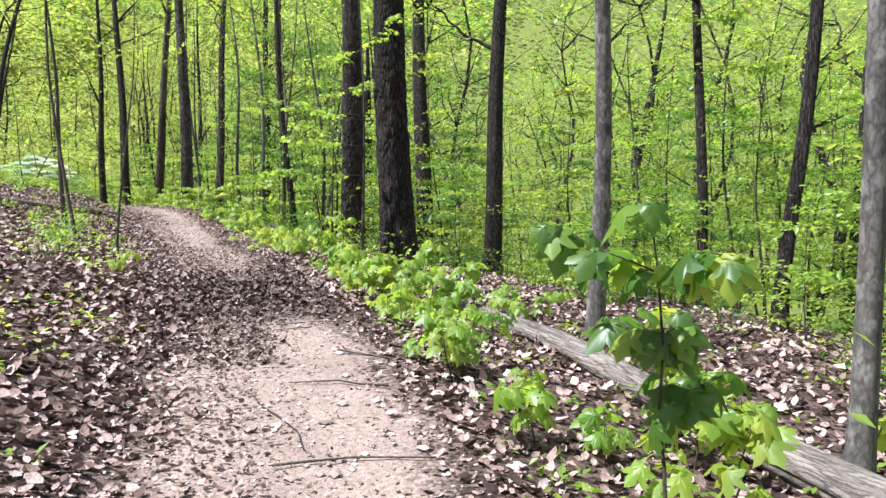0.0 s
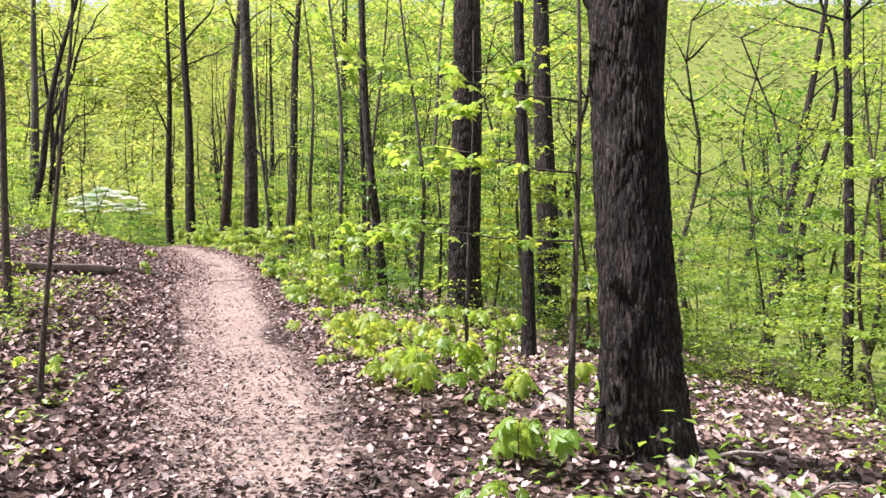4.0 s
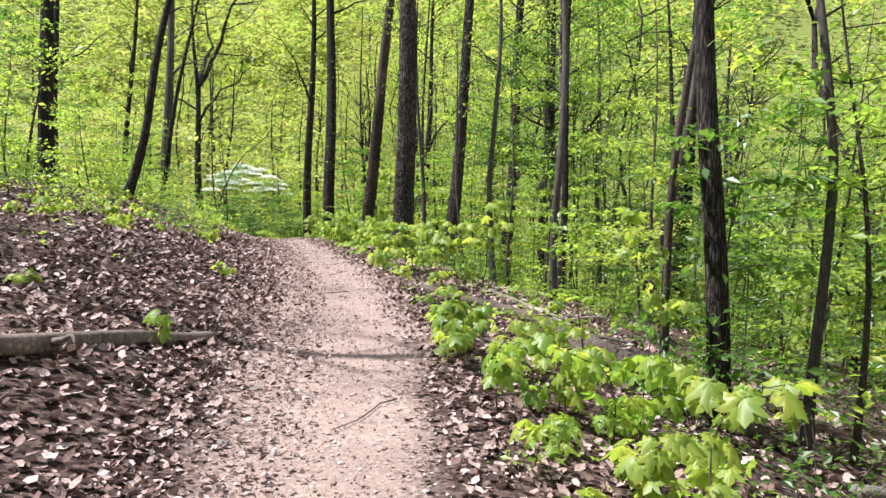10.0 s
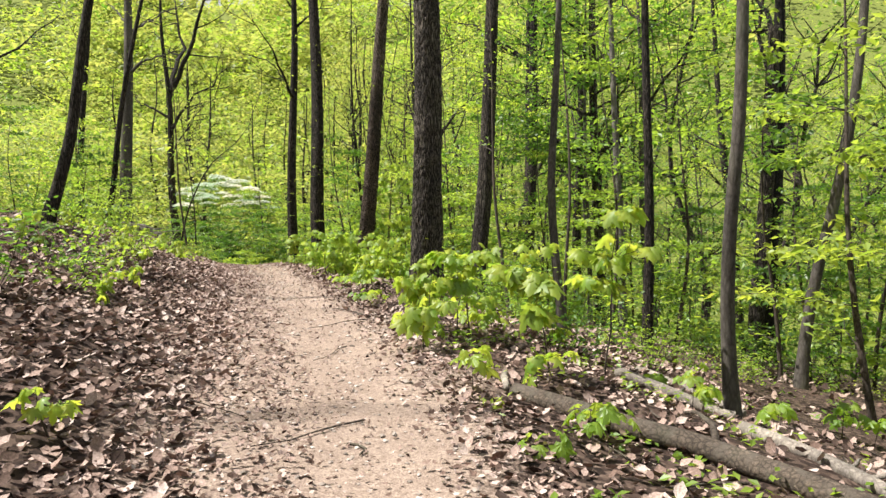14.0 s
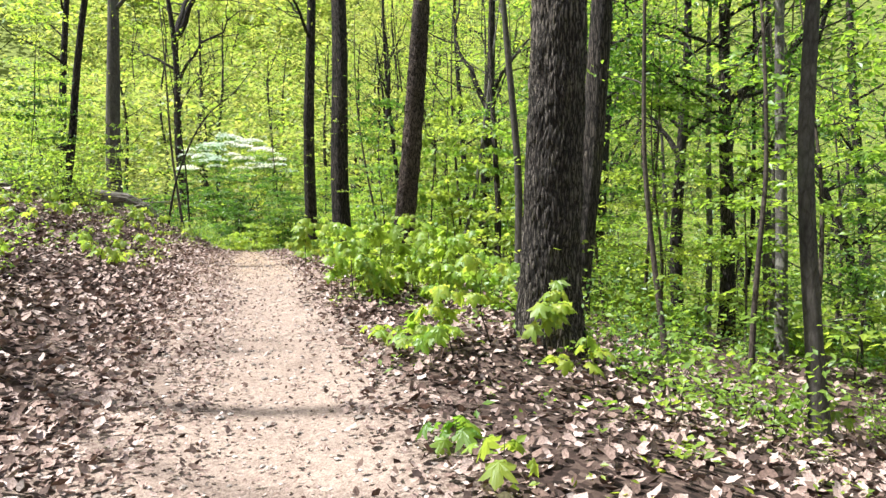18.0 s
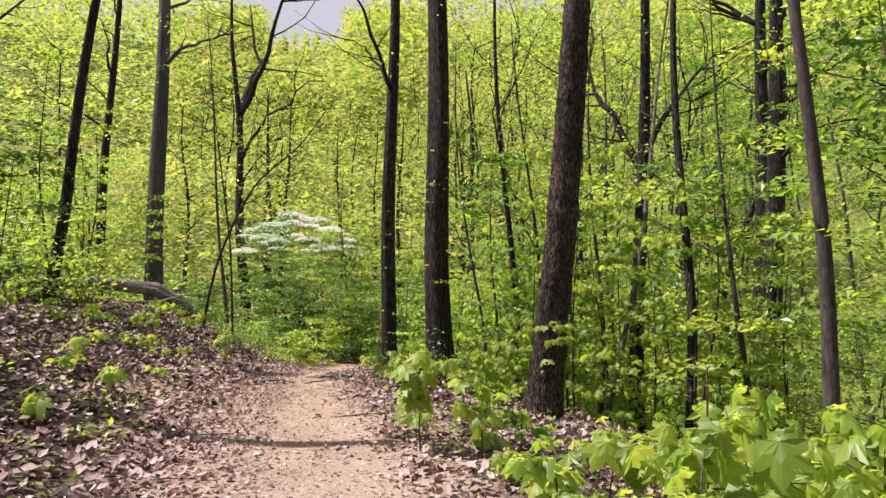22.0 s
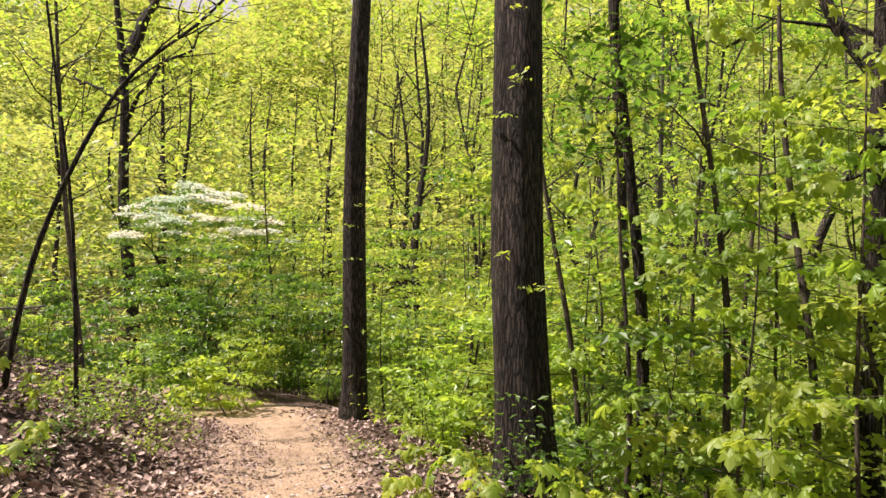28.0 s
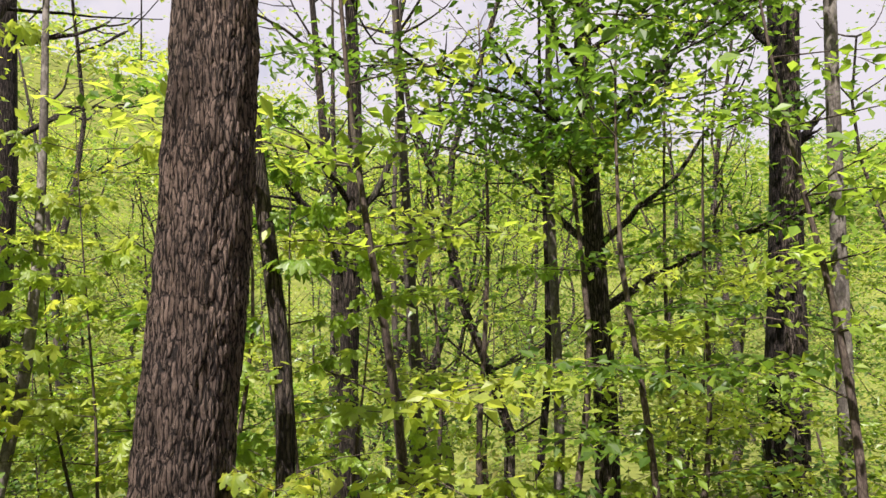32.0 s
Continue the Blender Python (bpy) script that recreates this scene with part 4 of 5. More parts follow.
# ---- understory: saplings with flat layers of leaves ----
def sapling_kind(seed, h, n_branches, per, size, mat):
    k = np.random.default_rng(seed)
    line = stem_line(0, 0, 0, h, k.normal(0, .05), k.normal(0, .05), k, .24, 14)
    stem, crown = Pile(), Pile()
    put_tube(stem, line, np.linspace(.008 * h, .003, 14), 6, closed=False)
    for n in range(n_branches):
        i = int(k.integers(3, 14))
        a = n * 2.4 + k.uniform(-.4, .4)
        length = k.uniform(.5, 1.0) * (1.5 - .75 * i / 14) * (.5 + h / 8)
        b = bent(line[i], (math.cos(a), math.sin(a), .18), length, -.05, k, 6)
        put_tube(stem, b[::2], np.linspace(.009, .003, 3), 3, closed=False)
        crown.add(*spray(k, b[1:], per, .14 + .1 * length, size))
        for _ in range(2):
            a2 = a + k.uniform(-1, 1)
            c = bent(b[int(k.integers(2, 5))], (math.cos(a2), math.sin(a2), .05), length * .5, -.06, k, 4)
            put_tube(stem, c[::3], [.004, .002], 3, closed=False)
            crown.add(*spray(k, c, per // 2, .12 + .07 * length, size))
    return stem.mesh("sapling_stem", TWIG, True), crown.mesh("sapling_leaves", mat), h


# open spots round the trunks that stand free
CLEAR = ((-8.85, 33.5, 2.2), (-10.2, 46.4, 2.6), (-7.2, 45.2, 2.4), (-4.6, 46.5, 2.4), (-16.5, 40.5, 4.2), (-3.6, 18.2, 3.4), (-11.1, 31.6, 2.6), (-11.8, 36.8, 2.6), (-18.4, 44, 1.8), (-1.2, 10.6, 2.6), (-13.6, 36.5, 2.4), (.8, 6.5, 2.5),
         (-7.2, 24.8, 2.4), (-5.6, 27, 2.2), (-7.3, 29.6, 1.3), (-6.5, 32.6, 1.3), (-5.8, 35.6, 1.3), (-5.1, 38.6, 1.4), (-4.6, 41, 1.5), (-23.6, 42.6, 2.6), (-22, 39.5, 2))


def scatter_saplings():
    k = np.random.default_rng(33)
    kinds = [sapling_kind(100 + n, h, nb, per, size, mat) for n, (h, nb, per, size, mat) in enumerate((
        (5.5, 18, 34, .125, FRESH), (4.2, 16, 34, .125, YELLOW), (6.5, 20, 34, .13, YELLOW), (3.2, 14, 30, .12, FRESH), (7.5, 22, 34, .13, FRESH),
        (2.4, 12, 32, .11, DEEP), (5.0, 18, 40, .12, DEEP), (1.7, 10, 28, .1, FRESH)))]
    made, spots = 0, []
    while made < 350:
        s = k.uniform(24, 96)
        u = k.choice([-1, 1], p=[.24, .76]) * (k.uniform(0, 1) ** 1.3 * 16 + 2.0)
        i = int(s / .25)
        x, y = LINE[i, 0] + WAY[i, 1] * u, LINE[i, 1] - WAY[i, 0] * u
        real = beside(x, y)[0][0]
        # deep green kinds favoured on this slope to darken it like shade
        me_stem, me_leaf, h = kinds[int(k.choice([5, 6, 6, 0])) if x > -7.5 and 28 < y < 50 and k.random() < .55 else int(k.integers(0, len(kinds)))]
        if abs(real) < 1.7 + .24 * h or (real < 0 and real > -5):
            continue
        if any((x - a) ** 2 + (y - b) ** 2 < 1.1 for a, b in spots):
            continue
        if real < 0 and s < 84 and h > 3 and k.random() < .65:
            continue
        if any(math.hypot(x - a, y - b) < r for a, b, r in CLEAR):
            continue
        if 0 < real < 9 and (s < 52 and k.random() < .68 or s < 66 and h > 2.6 and k.random() < .45):
            continue
        spots.append((x, y))
        made += 1
        ob = thing("sapling", x, y, float(ground(x, y)[0]), "young maple sapling with flat layers of bright green leaves", "sapling", "understory saplings", k.uniform(0, 360))
        g = k.uniform(.8, 1.25)
        ob.scale = (g, g, g)
        part("stem", me_stem, ob)
        part("foliage", me_leaf, ob)


scatter_saplings()


def scatter_shrubs():
    """Low thicket on the slope and along the bank's foot."""
    k = np.random.default_rng(44)
    kinds = []
    for n in range(6):
        stem, crown = Pile(), Pile()
        for m in range(7):
            a = k.uniform(0, 6.28)
            b = bent((0, 0, -.05), (math.cos(a), math.sin(a), k.uniform(.8, 2.4)), k.uniform(.5, 1.2), .1, k, 6)
            put_tube(stem, b[::2], np.linspace(.006, .003, 3), 3, closed=False)
            crown.add(*spray(k, b[2:], 36, .16, .085, .15))
        kinds.append((stem.mesh("shrub_stems", TWIG, True), crown.mesh("shrub_leaves", (FRESH, DEEP, FRESH, YELLOW, DEEP, FRESH)[n])))
    # thicker growth along the bank's crest and beside the trail's first stretch
    spots = [(-22.6, 38.6, 1.4), (-23.6, 39.8, 1.5), (-24.3, 41.2, 1.5), (-25.3, 42.2, 1.6), (-22.2, 37.2, 1.2), (-26.4, 43.1, 1.5), (-21.6, 35.6, 1.3), (-25.2, 40.2, 1.8), (-27.2, 42.2, 1.8),
             (-23.2, 36.6, 1.6), (-4.6, 9.3, .5), (-4.3, 8.3, .45), (-6.6, 13.4, .5), (-5.2, 10.4, .45), (-6.3, 12.2, .5), (-7.2, 14.6, .7), (-12.4, 25.2, .8), (-12.9, 26.5, .9), (-13.8, 27.6, .8), (-14.8, 29.5, .9), (-15.6, 30.8, .7), (-22.9, 43.6, .5), (-23.3, 44.3, .6), (-23.0, 44.9, .5), (-23.9, 45.3, .7), (-22.5, 42.8, .4), (-24.3, 46.4, .7), (-24.9, 45.9, .8), (-24.6, 47.4, .7)]
    made = 0
    while made < 330:
        s = k.uniform(27, 98)
        right = k.random() < .8
        u = k.uniform(1.9, 12) if right else -k.uniform(3.5, 12)
        if s > 72 and right is False:
            u = -k.uniform(1.3, 10)
        i = int(s / .25)
        x, y = LINE[i, 0] + WAY[i, 1] * u, LINE[i, 1] - WAY[i, 0] * u
        real = beside(x, y)[0][0]
        if abs(real) < 1.3 or (right and real < 2.6 and s < 70 and k.random() < .7):
            continue
        if math.hypot(x + 16.2, y - 40.8) < 4.4 or math.hypot(x + 23.6, y - 42.6) < 3.6 or math.hypot(x + 6.6, y - 25) < 2 or 0 < real < 9 and s < 52 and k.random() < .6:
            continue
        made += 1
        spots.append((x, y, k.uniform(.5, 1.05)))
    for x, y, g in spots:
        stem, crown = kinds[int(k.integers(0, 6))]
        ob = thing("shrub", x, y, float(ground(x, y)[0]), "low green shrub with many thin stems on the forest floor", "shrub", "forest floor shrubs", k.uniform(0, 360))
        ob.scale = (g, g, g)
        part("stem", stem, ob)
        part("foliage", crown, ob)


scatter_shrubs()


# ---- the white dogwood and the thicket under it ----
def dogwood(x, y):
    k = np.random.default_rng(55)
    z0 = float(ground(x, y)[0])
    ob = thing("dogwood_tree", x, y, z0, "flowering dogwood with flat layers of white blossom over green leaves", "tree")
    stem, green, white = Pile(), Pile(), Pile()
    for n in range(9):
        a = n * .7
        b = bent((0, 0, 0), (math.cos(a), math.sin(a), 2.8), (5.8, 7.1, 7.9)[n % 3] + k.uniform(-.3, .3), -.14, k, 9)
        put_tube(stem, b, np.linspace(.05, .012, 9), 6)
        for _ in range(9):
            j, h = int(k.integers(2, 9)), k.uniform(0, 6.28)
            c = bent(b[j], (math.cos(h), math.sin(h), .12), k.uniform(.8, 1.8), -.08, k, 6)
            put_tube(stem, c, np.linspace(.012, .003, 6), 4)
            green.add(*spray(k, c, 60, .33, .15))
    for n in range(30):
        a, q = n * 2.4, 2.95 * math.sqrt((n + .5) / 30)
        at = np.array([q * math.cos(a), q * math.sin(a), 7.0 - 1.8 * (q / 2.9) ** 2 + k.normal(0, .14)])
        wide = k.uniform(.45, .8)
        for _ in range(4):
            h = k.uniform(0, 6.28)
            put_tube(stem, bent(at - (0, 0, .05), (math.cos(h), math.sin(h), .05), wide, -.15, k, 5), np.linspace(.01, .003, 5), 4)
        m = int(430 * wide)
        rim, way = wide * np.sqrt(k.random(m)), k.uniform(0, 6.28, m)
        c = at + np.stack([rim * np.cos(way), rim * np.sin(way), -.35 * rim ** 2 + k.normal(0, .03, m)], 1)
        white.add(*leaves(c, k.uniform(0, 6.28, m), k.normal(0, .3, m), k.normal(0, .3, m), .13 * k.uniform(.6, 1.2, m)))
        green.add(*leaves(c[::3] - (0, 0, .16), k.uniform(0, 6.28, len(c[::3])), k.normal(-.3, .4, len(c[::3])), k.normal(0, .4, len(c[::3])), .14 * k.uniform(.6, 1.2, len(c[::3]))))
    part("stem", stem.mesh("dogwood_stems", DARK, True), ob)
    part("foliage", green.mesh("dogwood_leaves", DEEP), ob)
    part("blossom", white.mesh("dogwood_blossom", WHITE), ob, "white dogwood blossom")


dogwood(-33.0, 61.0)


def thicket(x, y, r, h, n, mat, seed):
    k = np.random.default_rng(seed)
    z0 = float(ground(x, y)[0])
    ob = thing("thicket", x, y, z0, "dense green thicket of leafy stems at the trail's bend", "shrub", "thickets")
    stem, crown = Pile(), Pile()
    for _ in range(n):
        a, q = k.uniform(0, 6.28), r * math.sqrt(k.random())
        x1, y1 = q * math.cos(a), q * math.sin(a)
        b = bent((x1, y1, float(ground(x + x1, y + y1)[0]) - z0 - .1), (k.normal(0, .2), k.normal(0, .2), 1), h * k.uniform(.5, 1), 0, k, 7)
        put_tube(stem, b, np.linspace(.014, .003, 7), 4)
        for _ in range(5):
            a = k.uniform(0, 6.28)
            c = bent(b[int(k.integers(1, 7))], (math.cos(a), math.sin(a), .25), k.uniform(.35, .8), -.05, k, 5)
            crown.add(*spray(k, c[1:], 34, .11, .15, .3))
    part("stem", stem.mesh("thicket_stems", TWIG, True), ob)["kind"] = "stuff"
    part("foliage", crown.mesh("thicket_leaves", mat), ob)


for n, (x, y, r, h, m, mat) in enumerate(((-29, 57.5, 3, 4.6, 42, DEEP), (-33, 58, 3, 5, 42, DEEP), (-25.8, 58, 2.6, 4.2, 34, DEEP), (-37.5, 57, 3, 4.4, 36, DEEP),
                                          (-22.5, 56, 2.6, 3.4, 28, FRESH), (-30.5, 62, 3, 5.5, 34, YELLOW), (-26.4, 63, 3, 5.5, 34, YELLOW), (-20.5, 50, 1.6, 2.2, 16, FRESH),
                                          (-27.2, 52.6, 1.8, 1.6, 18, FRESH), (-30, 53.5, 2, 2.2, 18, DEEP), (-34, 53, 2.4, 2.6, 20, FRESH))):
    thicket(x, y, r, h, m, mat, 60 + n)


# ---- maple seedlings beside the trail ----
def maple_leaf_mesh(name, mat):
    """One five-lobed leaf, one unit long: veins run from the stalk to the tips of the lobes, and the blade sags between and beyond them."""
    rim = [(0, 0), (-.1, -.16), (.04, -.3), (-.04, -.5), (.2, -.47), (.3, -.36), (.44, -.5), (.58, -.66), (.63, -.44), (.56, -.2), (.74, -.24), (.88, -.12), (1.04, 0)]
    rim += [(a, -b) for a, b in rim[-2:0:-1]]
    n = len(rim)

    def sag(a, b):
        return -.5 * abs(b) ** 1.25 - .36 * max(0, a - .3) ** 1.4 + .03 * math.sin(a * 11 + b * 8)

    inner = [(.08 + .5 * (a - .08), .5 * b) for a, b in rim]
    v = np.array([(.1, 0, .02)] + [(a, b, sag(a, b) + (.035 if i % 4 else .0)) for i, (a, b) in enumerate(inner)] + [(a, b, sag(a, b)) for a, b in rim])
    hub = [(0, 1 + i, 1 + (i + 1) % n) for i in range(n)]
    blade = [(1 + i, 1 + n + i, 1 + n + (i + 1) % n, 1 + (i + 1) % n) for i in range(n)]
    return mesh_from(name, v, [np.array(hub), np.array(blade)], mat, True)


MAPLE = [maple_leaf_mesh("maple_leaf", FRESH), maple_leaf_mesh("maple_leaf_yellow", YELLOW), maple_leaf_mesh("maple_leaf_deep", DEEP)]


def seedling(x, y, h, wide=1.0, count=14, tone=0, size=.1, seed=0):
    """A maple seedling: a thin stem with a few side shoots, each leaf hanging from its stalk."""
    k = np.random.default_rng(int(abs(x) * 1313 + abs(y) * 717) + seed)
    z0 = float(ground(x, y)[0])
    ob = thing("maple_seedling", x, y, z0, "maple seedling with broad lobed bright green leaves beside the trail", "seedling", "maple seedlings")
    stem = Pile()
    line = bent((0, 0, -.03), (k.normal(0, .12), k.normal(0, .12), 1), h + .03, 0, k, 8, .08)
    put_tube(stem, line, np.linspace(.006 + .003 * h, .002, 8), 5)
    shoots = [line[4:]]
    for n in range(max(1, int(h * 5))):
        a = k.uniform(0, 6.28)
        b = bent(line[int(k.integers(4, 8))], (math.cos(a), math.sin(a), .4), wide * k.uniform(.12, .34) * (.5 + h), -.1, k, 5)
        put_tube(stem, b, np.linspace(.003, .0015, 5), 4)
        shoots.append(b[1:])
    spots = []
    for n in range(int(count * 1.35)):
        s = shoots[n % len(shoots)]
        p, a = s[int(k.integers(0, len(s)))], k.uniform(0, 6.28)
        q = bent(p, (math.cos(a), math.sin(a), .3), k.uniform(.03, .08), -.2, k, 3)
        put_tube(stem, q, [.0013, .001, .001], 3)
        spots.append((q[-1], a))
    part("stem", stem.mesh("seedling_stem", TWIG, True), ob)["kind"] = "stuff"
    for p, a in spots:
        leaf = part("leaf", MAPLE[tone if k.random() < .7 else int(k.integers(0, 2))], ob)
        g = size * k.uniform(.65, 1.3)
        leaf.matrix_basis = Matrix.Translation(p) @ Euler((k.normal(0, .3), k.uniform(.35, 1.2), a + k.normal(0, .3))).to_matrix().to_4x4() @ Matrix.Diagonal((g, g, g, 1))
    return ob


def overhang(x, y, h, branches, size, tone=0, seed=0):
    """A young maple whose few long branches reach out over the trail's edge, with broad leaves held flat."""
    k = np.random.default_rng(500 + seed)
    ob = thing("young_maple", x, y, float(ground(x, y)[0]), "young maple reaching long leafy branches out beside the trail", "sapling")
    stem = Pile()
    line = stem_line(0, 0, 0, h, 0, 0, k, .08, 12)
    put_tube(stem, line, np.linspace(.006 + .006 * h, .004, 12), 7)
    spots = []
    for at, heading, length, rise, count in branches:
        i = int(np.argmin(np.abs(line[:, 2] - at)))
        a = radians(heading)
        b = bent(line[i], (math.cos(a), math.sin(a), .1), length, rise, k, 9, .05)
        put_tube(stem, b, np.linspace(.008, .002, 9), 5)
        shoots = [b[2:]]
        for _ in range(6):
            a2 = a + k.choice([-1, 1]) * k.uniform(.4, 1.1)
            c = bent(b[int(k.integers(2, 9))], (math.cos(a2), math.sin(a2), .08), length * k.uniform(.15, .32), -.05, k, 5)
            put_tube(stem, c, np.linspace(.003, .0012, 5), 4)
            shoots.append(c[1:])
        for n in range(count):
            s = shoots[n % len(shoots)]
            spots.append((s[int(k.integers(0, len(s)))] + k.normal(0, .02, 3), k.uniform(0, 6.28)))
    part("stem", stem.mesh("maple_stem", TWIG, True), ob)
    for p, a in spots:
        leaf = part("leaf", MAPLE[tone if k.random() < .75 else int(k.integers(0, 2))], ob)
        g = size * k.uniform(.6, 1.25)
        leaf.matrix_basis = Matrix.Translation(p) @ Euler((k.normal(0, .25), k.uniform(0, .6), a)).to_matrix().to_4x4() @ Matrix.Diagonal((g, g, g, 1))
    return ob


overhang(-2.3, 14.3, 3.4, [(1.6, 207, 1.15, -.04, 48), (2.2, 150, 1.0, .05, 24), (2.7, 260, .9, .1, 20), (3.0, 40, .8, .1, 18)], .13, 0, 1)
overhang(-1.5, 11.7, 4.2, [(1.6, 200, 1.0, -.02, 34), (2.5, 205, 1.25, .04, 44), (2.0, 190, 1.05, .05, 30), (3.2, 120, 1.2, .1, 30), (3.4, 300, 1.1, .1, 30)], .085, 0, 2)
seedling(.27, 3.0, 1.28, .7, 62, 2, .105)
seedling(-.28, 6.1, .42, 1.2, 24, 0, .11)
seedling(-1.0, 8.9, .55, 1.1, 26, 1, .11)
seedling(-.45, 9.0, .85, 1.1, 32, 0, .12)
seedling(-.22, 8.07, .6, 1.2, 24, 0, .11)
seedling(-.43, 8.2, .35, 1, 14, 1, .1)
seedling(-2.4, 13.2, .6, 1.2, 24, 0, .1)
seedling(-2.0, 13.4, .7, 1.2, 24, 0, .1)
seedling(-1.8, 11.3, .36, 1, 14, 0, .1)
seedling(-5.4, 12.4, .25, 1, 8, 1, .08)
seedling(-6.1, 20.3, .55, 1, 22, 0, .1)
seedling(-4.9, 18.4, .75, 1, 26, 1, .1)
seedling(-6.75, 22.2, .42, 1, 18, 0, .12)
seedling(-5.3, 19.9, .8, 1, 20, 0, .1)
seedling(-6.2, 20.9, .5, 1, 14, 0, .12)
seedling(-6.85, 21.9, .5, 1, 34, 0, .13)
seedling(-8.3, 26.7, .85, 1.0, 34, 1, .16)
seedling(-4.9, 22.4, 1.6, .9, 34, 1, .12)
seedling(-8.85, 20.4, .28, 1, 8, 1, .09)
seedling(-8.75, 28.9, 1.1, 1.0, 34, 1, .15)
seedling(-7.4, 22.95, .32, 1, 12, 0, .1)
seedling(-9.3, 27.5, .7, 1.0, 26, 0, .135)
seedling(-9.22, 27.75, .95, .7, 24, 1, .13)
seedling(-9.4, 26.75, .4, .9, 14, 1, .14)
seedling(-7.9, 27.5, 1.4, .8, 44, 1, .16)
seedling(-9.75, 27.7, .55, 1, 22, 1, .13)
seedling(-10.98, 31.97, 1.15, .3, 34, 1, .135)
seedling(-11.02, 31.85, .6, .35, 20, 1, .13)
seedling(-11.5, 31.95, .8, .7, 22, 1, .1)
seedling(-13.4, 33.5, .85, 1.2, 28, 0, .1)
seedling(-13.3, 35.1, .9, 1.2, 28, 0, .1)
seedling(-10.6, 31.4, .4, 1, 14, 1, .1)
seedling(-14.2, 34.9, .75, 1.1, 24, 0, .1)
seedling(-13.5, 34.15, .8, 1.6, 42, 0, .12)
seedling(-12.95, 35.1, .8, 1.4, 34, 0, .12)
seedling(-15.2, 36.6, .5, 1.1, 20, 1, .11)
seedling(-13.9, 33.9, .42, 1.2, 18, 0, .11)
seedling(-15.77, 36.78, .7, .7, 40, 1, .13)
seedling(-14.9, 36.65, .45, 1.1, 14, 2, .1)
seedling(-18.6, 42.5, .45, 1.1, 20, 0, .1)
seedling(-17.1, 41.9, .35, 1.1, 16, 0, .1)
seedling(-16.02, 41.5, 1.22, .7, 34, 1, .1)
seedling(-20.98, 39.4, .18, 1, 6, 1, .08)
seedling(-20.8, 39.7, .15, 1, 6, 1, .08)
seedling(-21.1, 41.0, .2, 1, 6, 1, .08)
seedling(-20.9, 38.9, .22, 1, 6, 1, .08)
seedling(-20.4, 39.0, .2, 1, 6, 1, .08)


# patches of bare leaf litter beside the trail
BARE = ((-6.0, 23.06, .8), (-5.43, 23.2, .8), (-6.44, 23.1, .5), (1.1, 11.2, 1.6), (-4.25, 20.8, 1.0), (-3.2, 18.3, 1.3), (-.6, 11.8, 1.0), (-12.2, 33.2, 1.2), (-7.1, 23.75, 1.4), (-11.5, 33.8, 1.0), (-6.4, 24.6, 1.3), (-16.6, 40.8, 2.4), (-15.4, 38.6, 1.4), (-8.3, 27.2, .9), (-9.6, 29.8, 1.3), (-10.4, 31.3, 1.0), (-8.8, 30.8, 1.2))
LOG_SIDE = ((.75, 6.3, .6), (1.5, 6.8, .9), (.55, 7.3, .6))


def bare(x, y, spots=BARE):
    return any(math.hypot(x - a, y - b) < r for a, b, r in spots)


def maple_kind(seed, h, tiers, per, size, mat):
    """A bushy young maple: side branches in tiers, each with broad leaves hanging along it."""
    k = np.random.default_rng(seed)
    line = stem_line(0, 0, 0, h, k.normal(0, .05), k.normal(0, .05), k, .12, 14)
    stem, crown = Pile(), Pile()
    put_tube(stem, line, np.linspace(.006 + .004 * h, .003, 14), 6, closed=False)
    shape = np.empty(len(MAPLE[0].vertices) * 3, np.float32)
    MAPLE[0].vertices.foreach_get("co", shape)
    shape = shape.reshape(-1, 3)
    faces = np.array([t for f in MAPLE[0].polygons for t in ((tuple(f.vertices),) if len(f.vertices) == 3 else ((f.vertices[0], f.vertices[1], f.vertices[2]), (f.vertices[0], f.vertices[2], f.vertices[3])))])
    for n in range(tiers):
        i, a = int(3 + n * 10 / tiers), n * 2.4 + k.uniform(-.4, .4)
        b = bent(line[min(i, 13)], (math.cos(a), math.sin(a), .25), (.25 + .2 * h) * k.uniform(.6, 1.15) * (1.25 - .6 * n / tiers), -.12, k, 7)
        put_tube(stem, b[::2], np.linspace(.006, .002, 4), 4, closed=False)
        for m in range(per):
            at = b[int(k.integers(2, 7))] + k.normal(0, 1, 3) * (.11, .11, .035)
            turned = Euler((k.normal(0, .3), k.uniform(.3, 1.15), k.uniform(0, 6.28))).to_matrix()
            crown.add(at + size * k.uniform(.6, 1.2) * shape @ np.array(turned).T, faces)
    return stem.mesh("maple_stem", TWIG, True), crown.mesh("maple_foliage", mat)


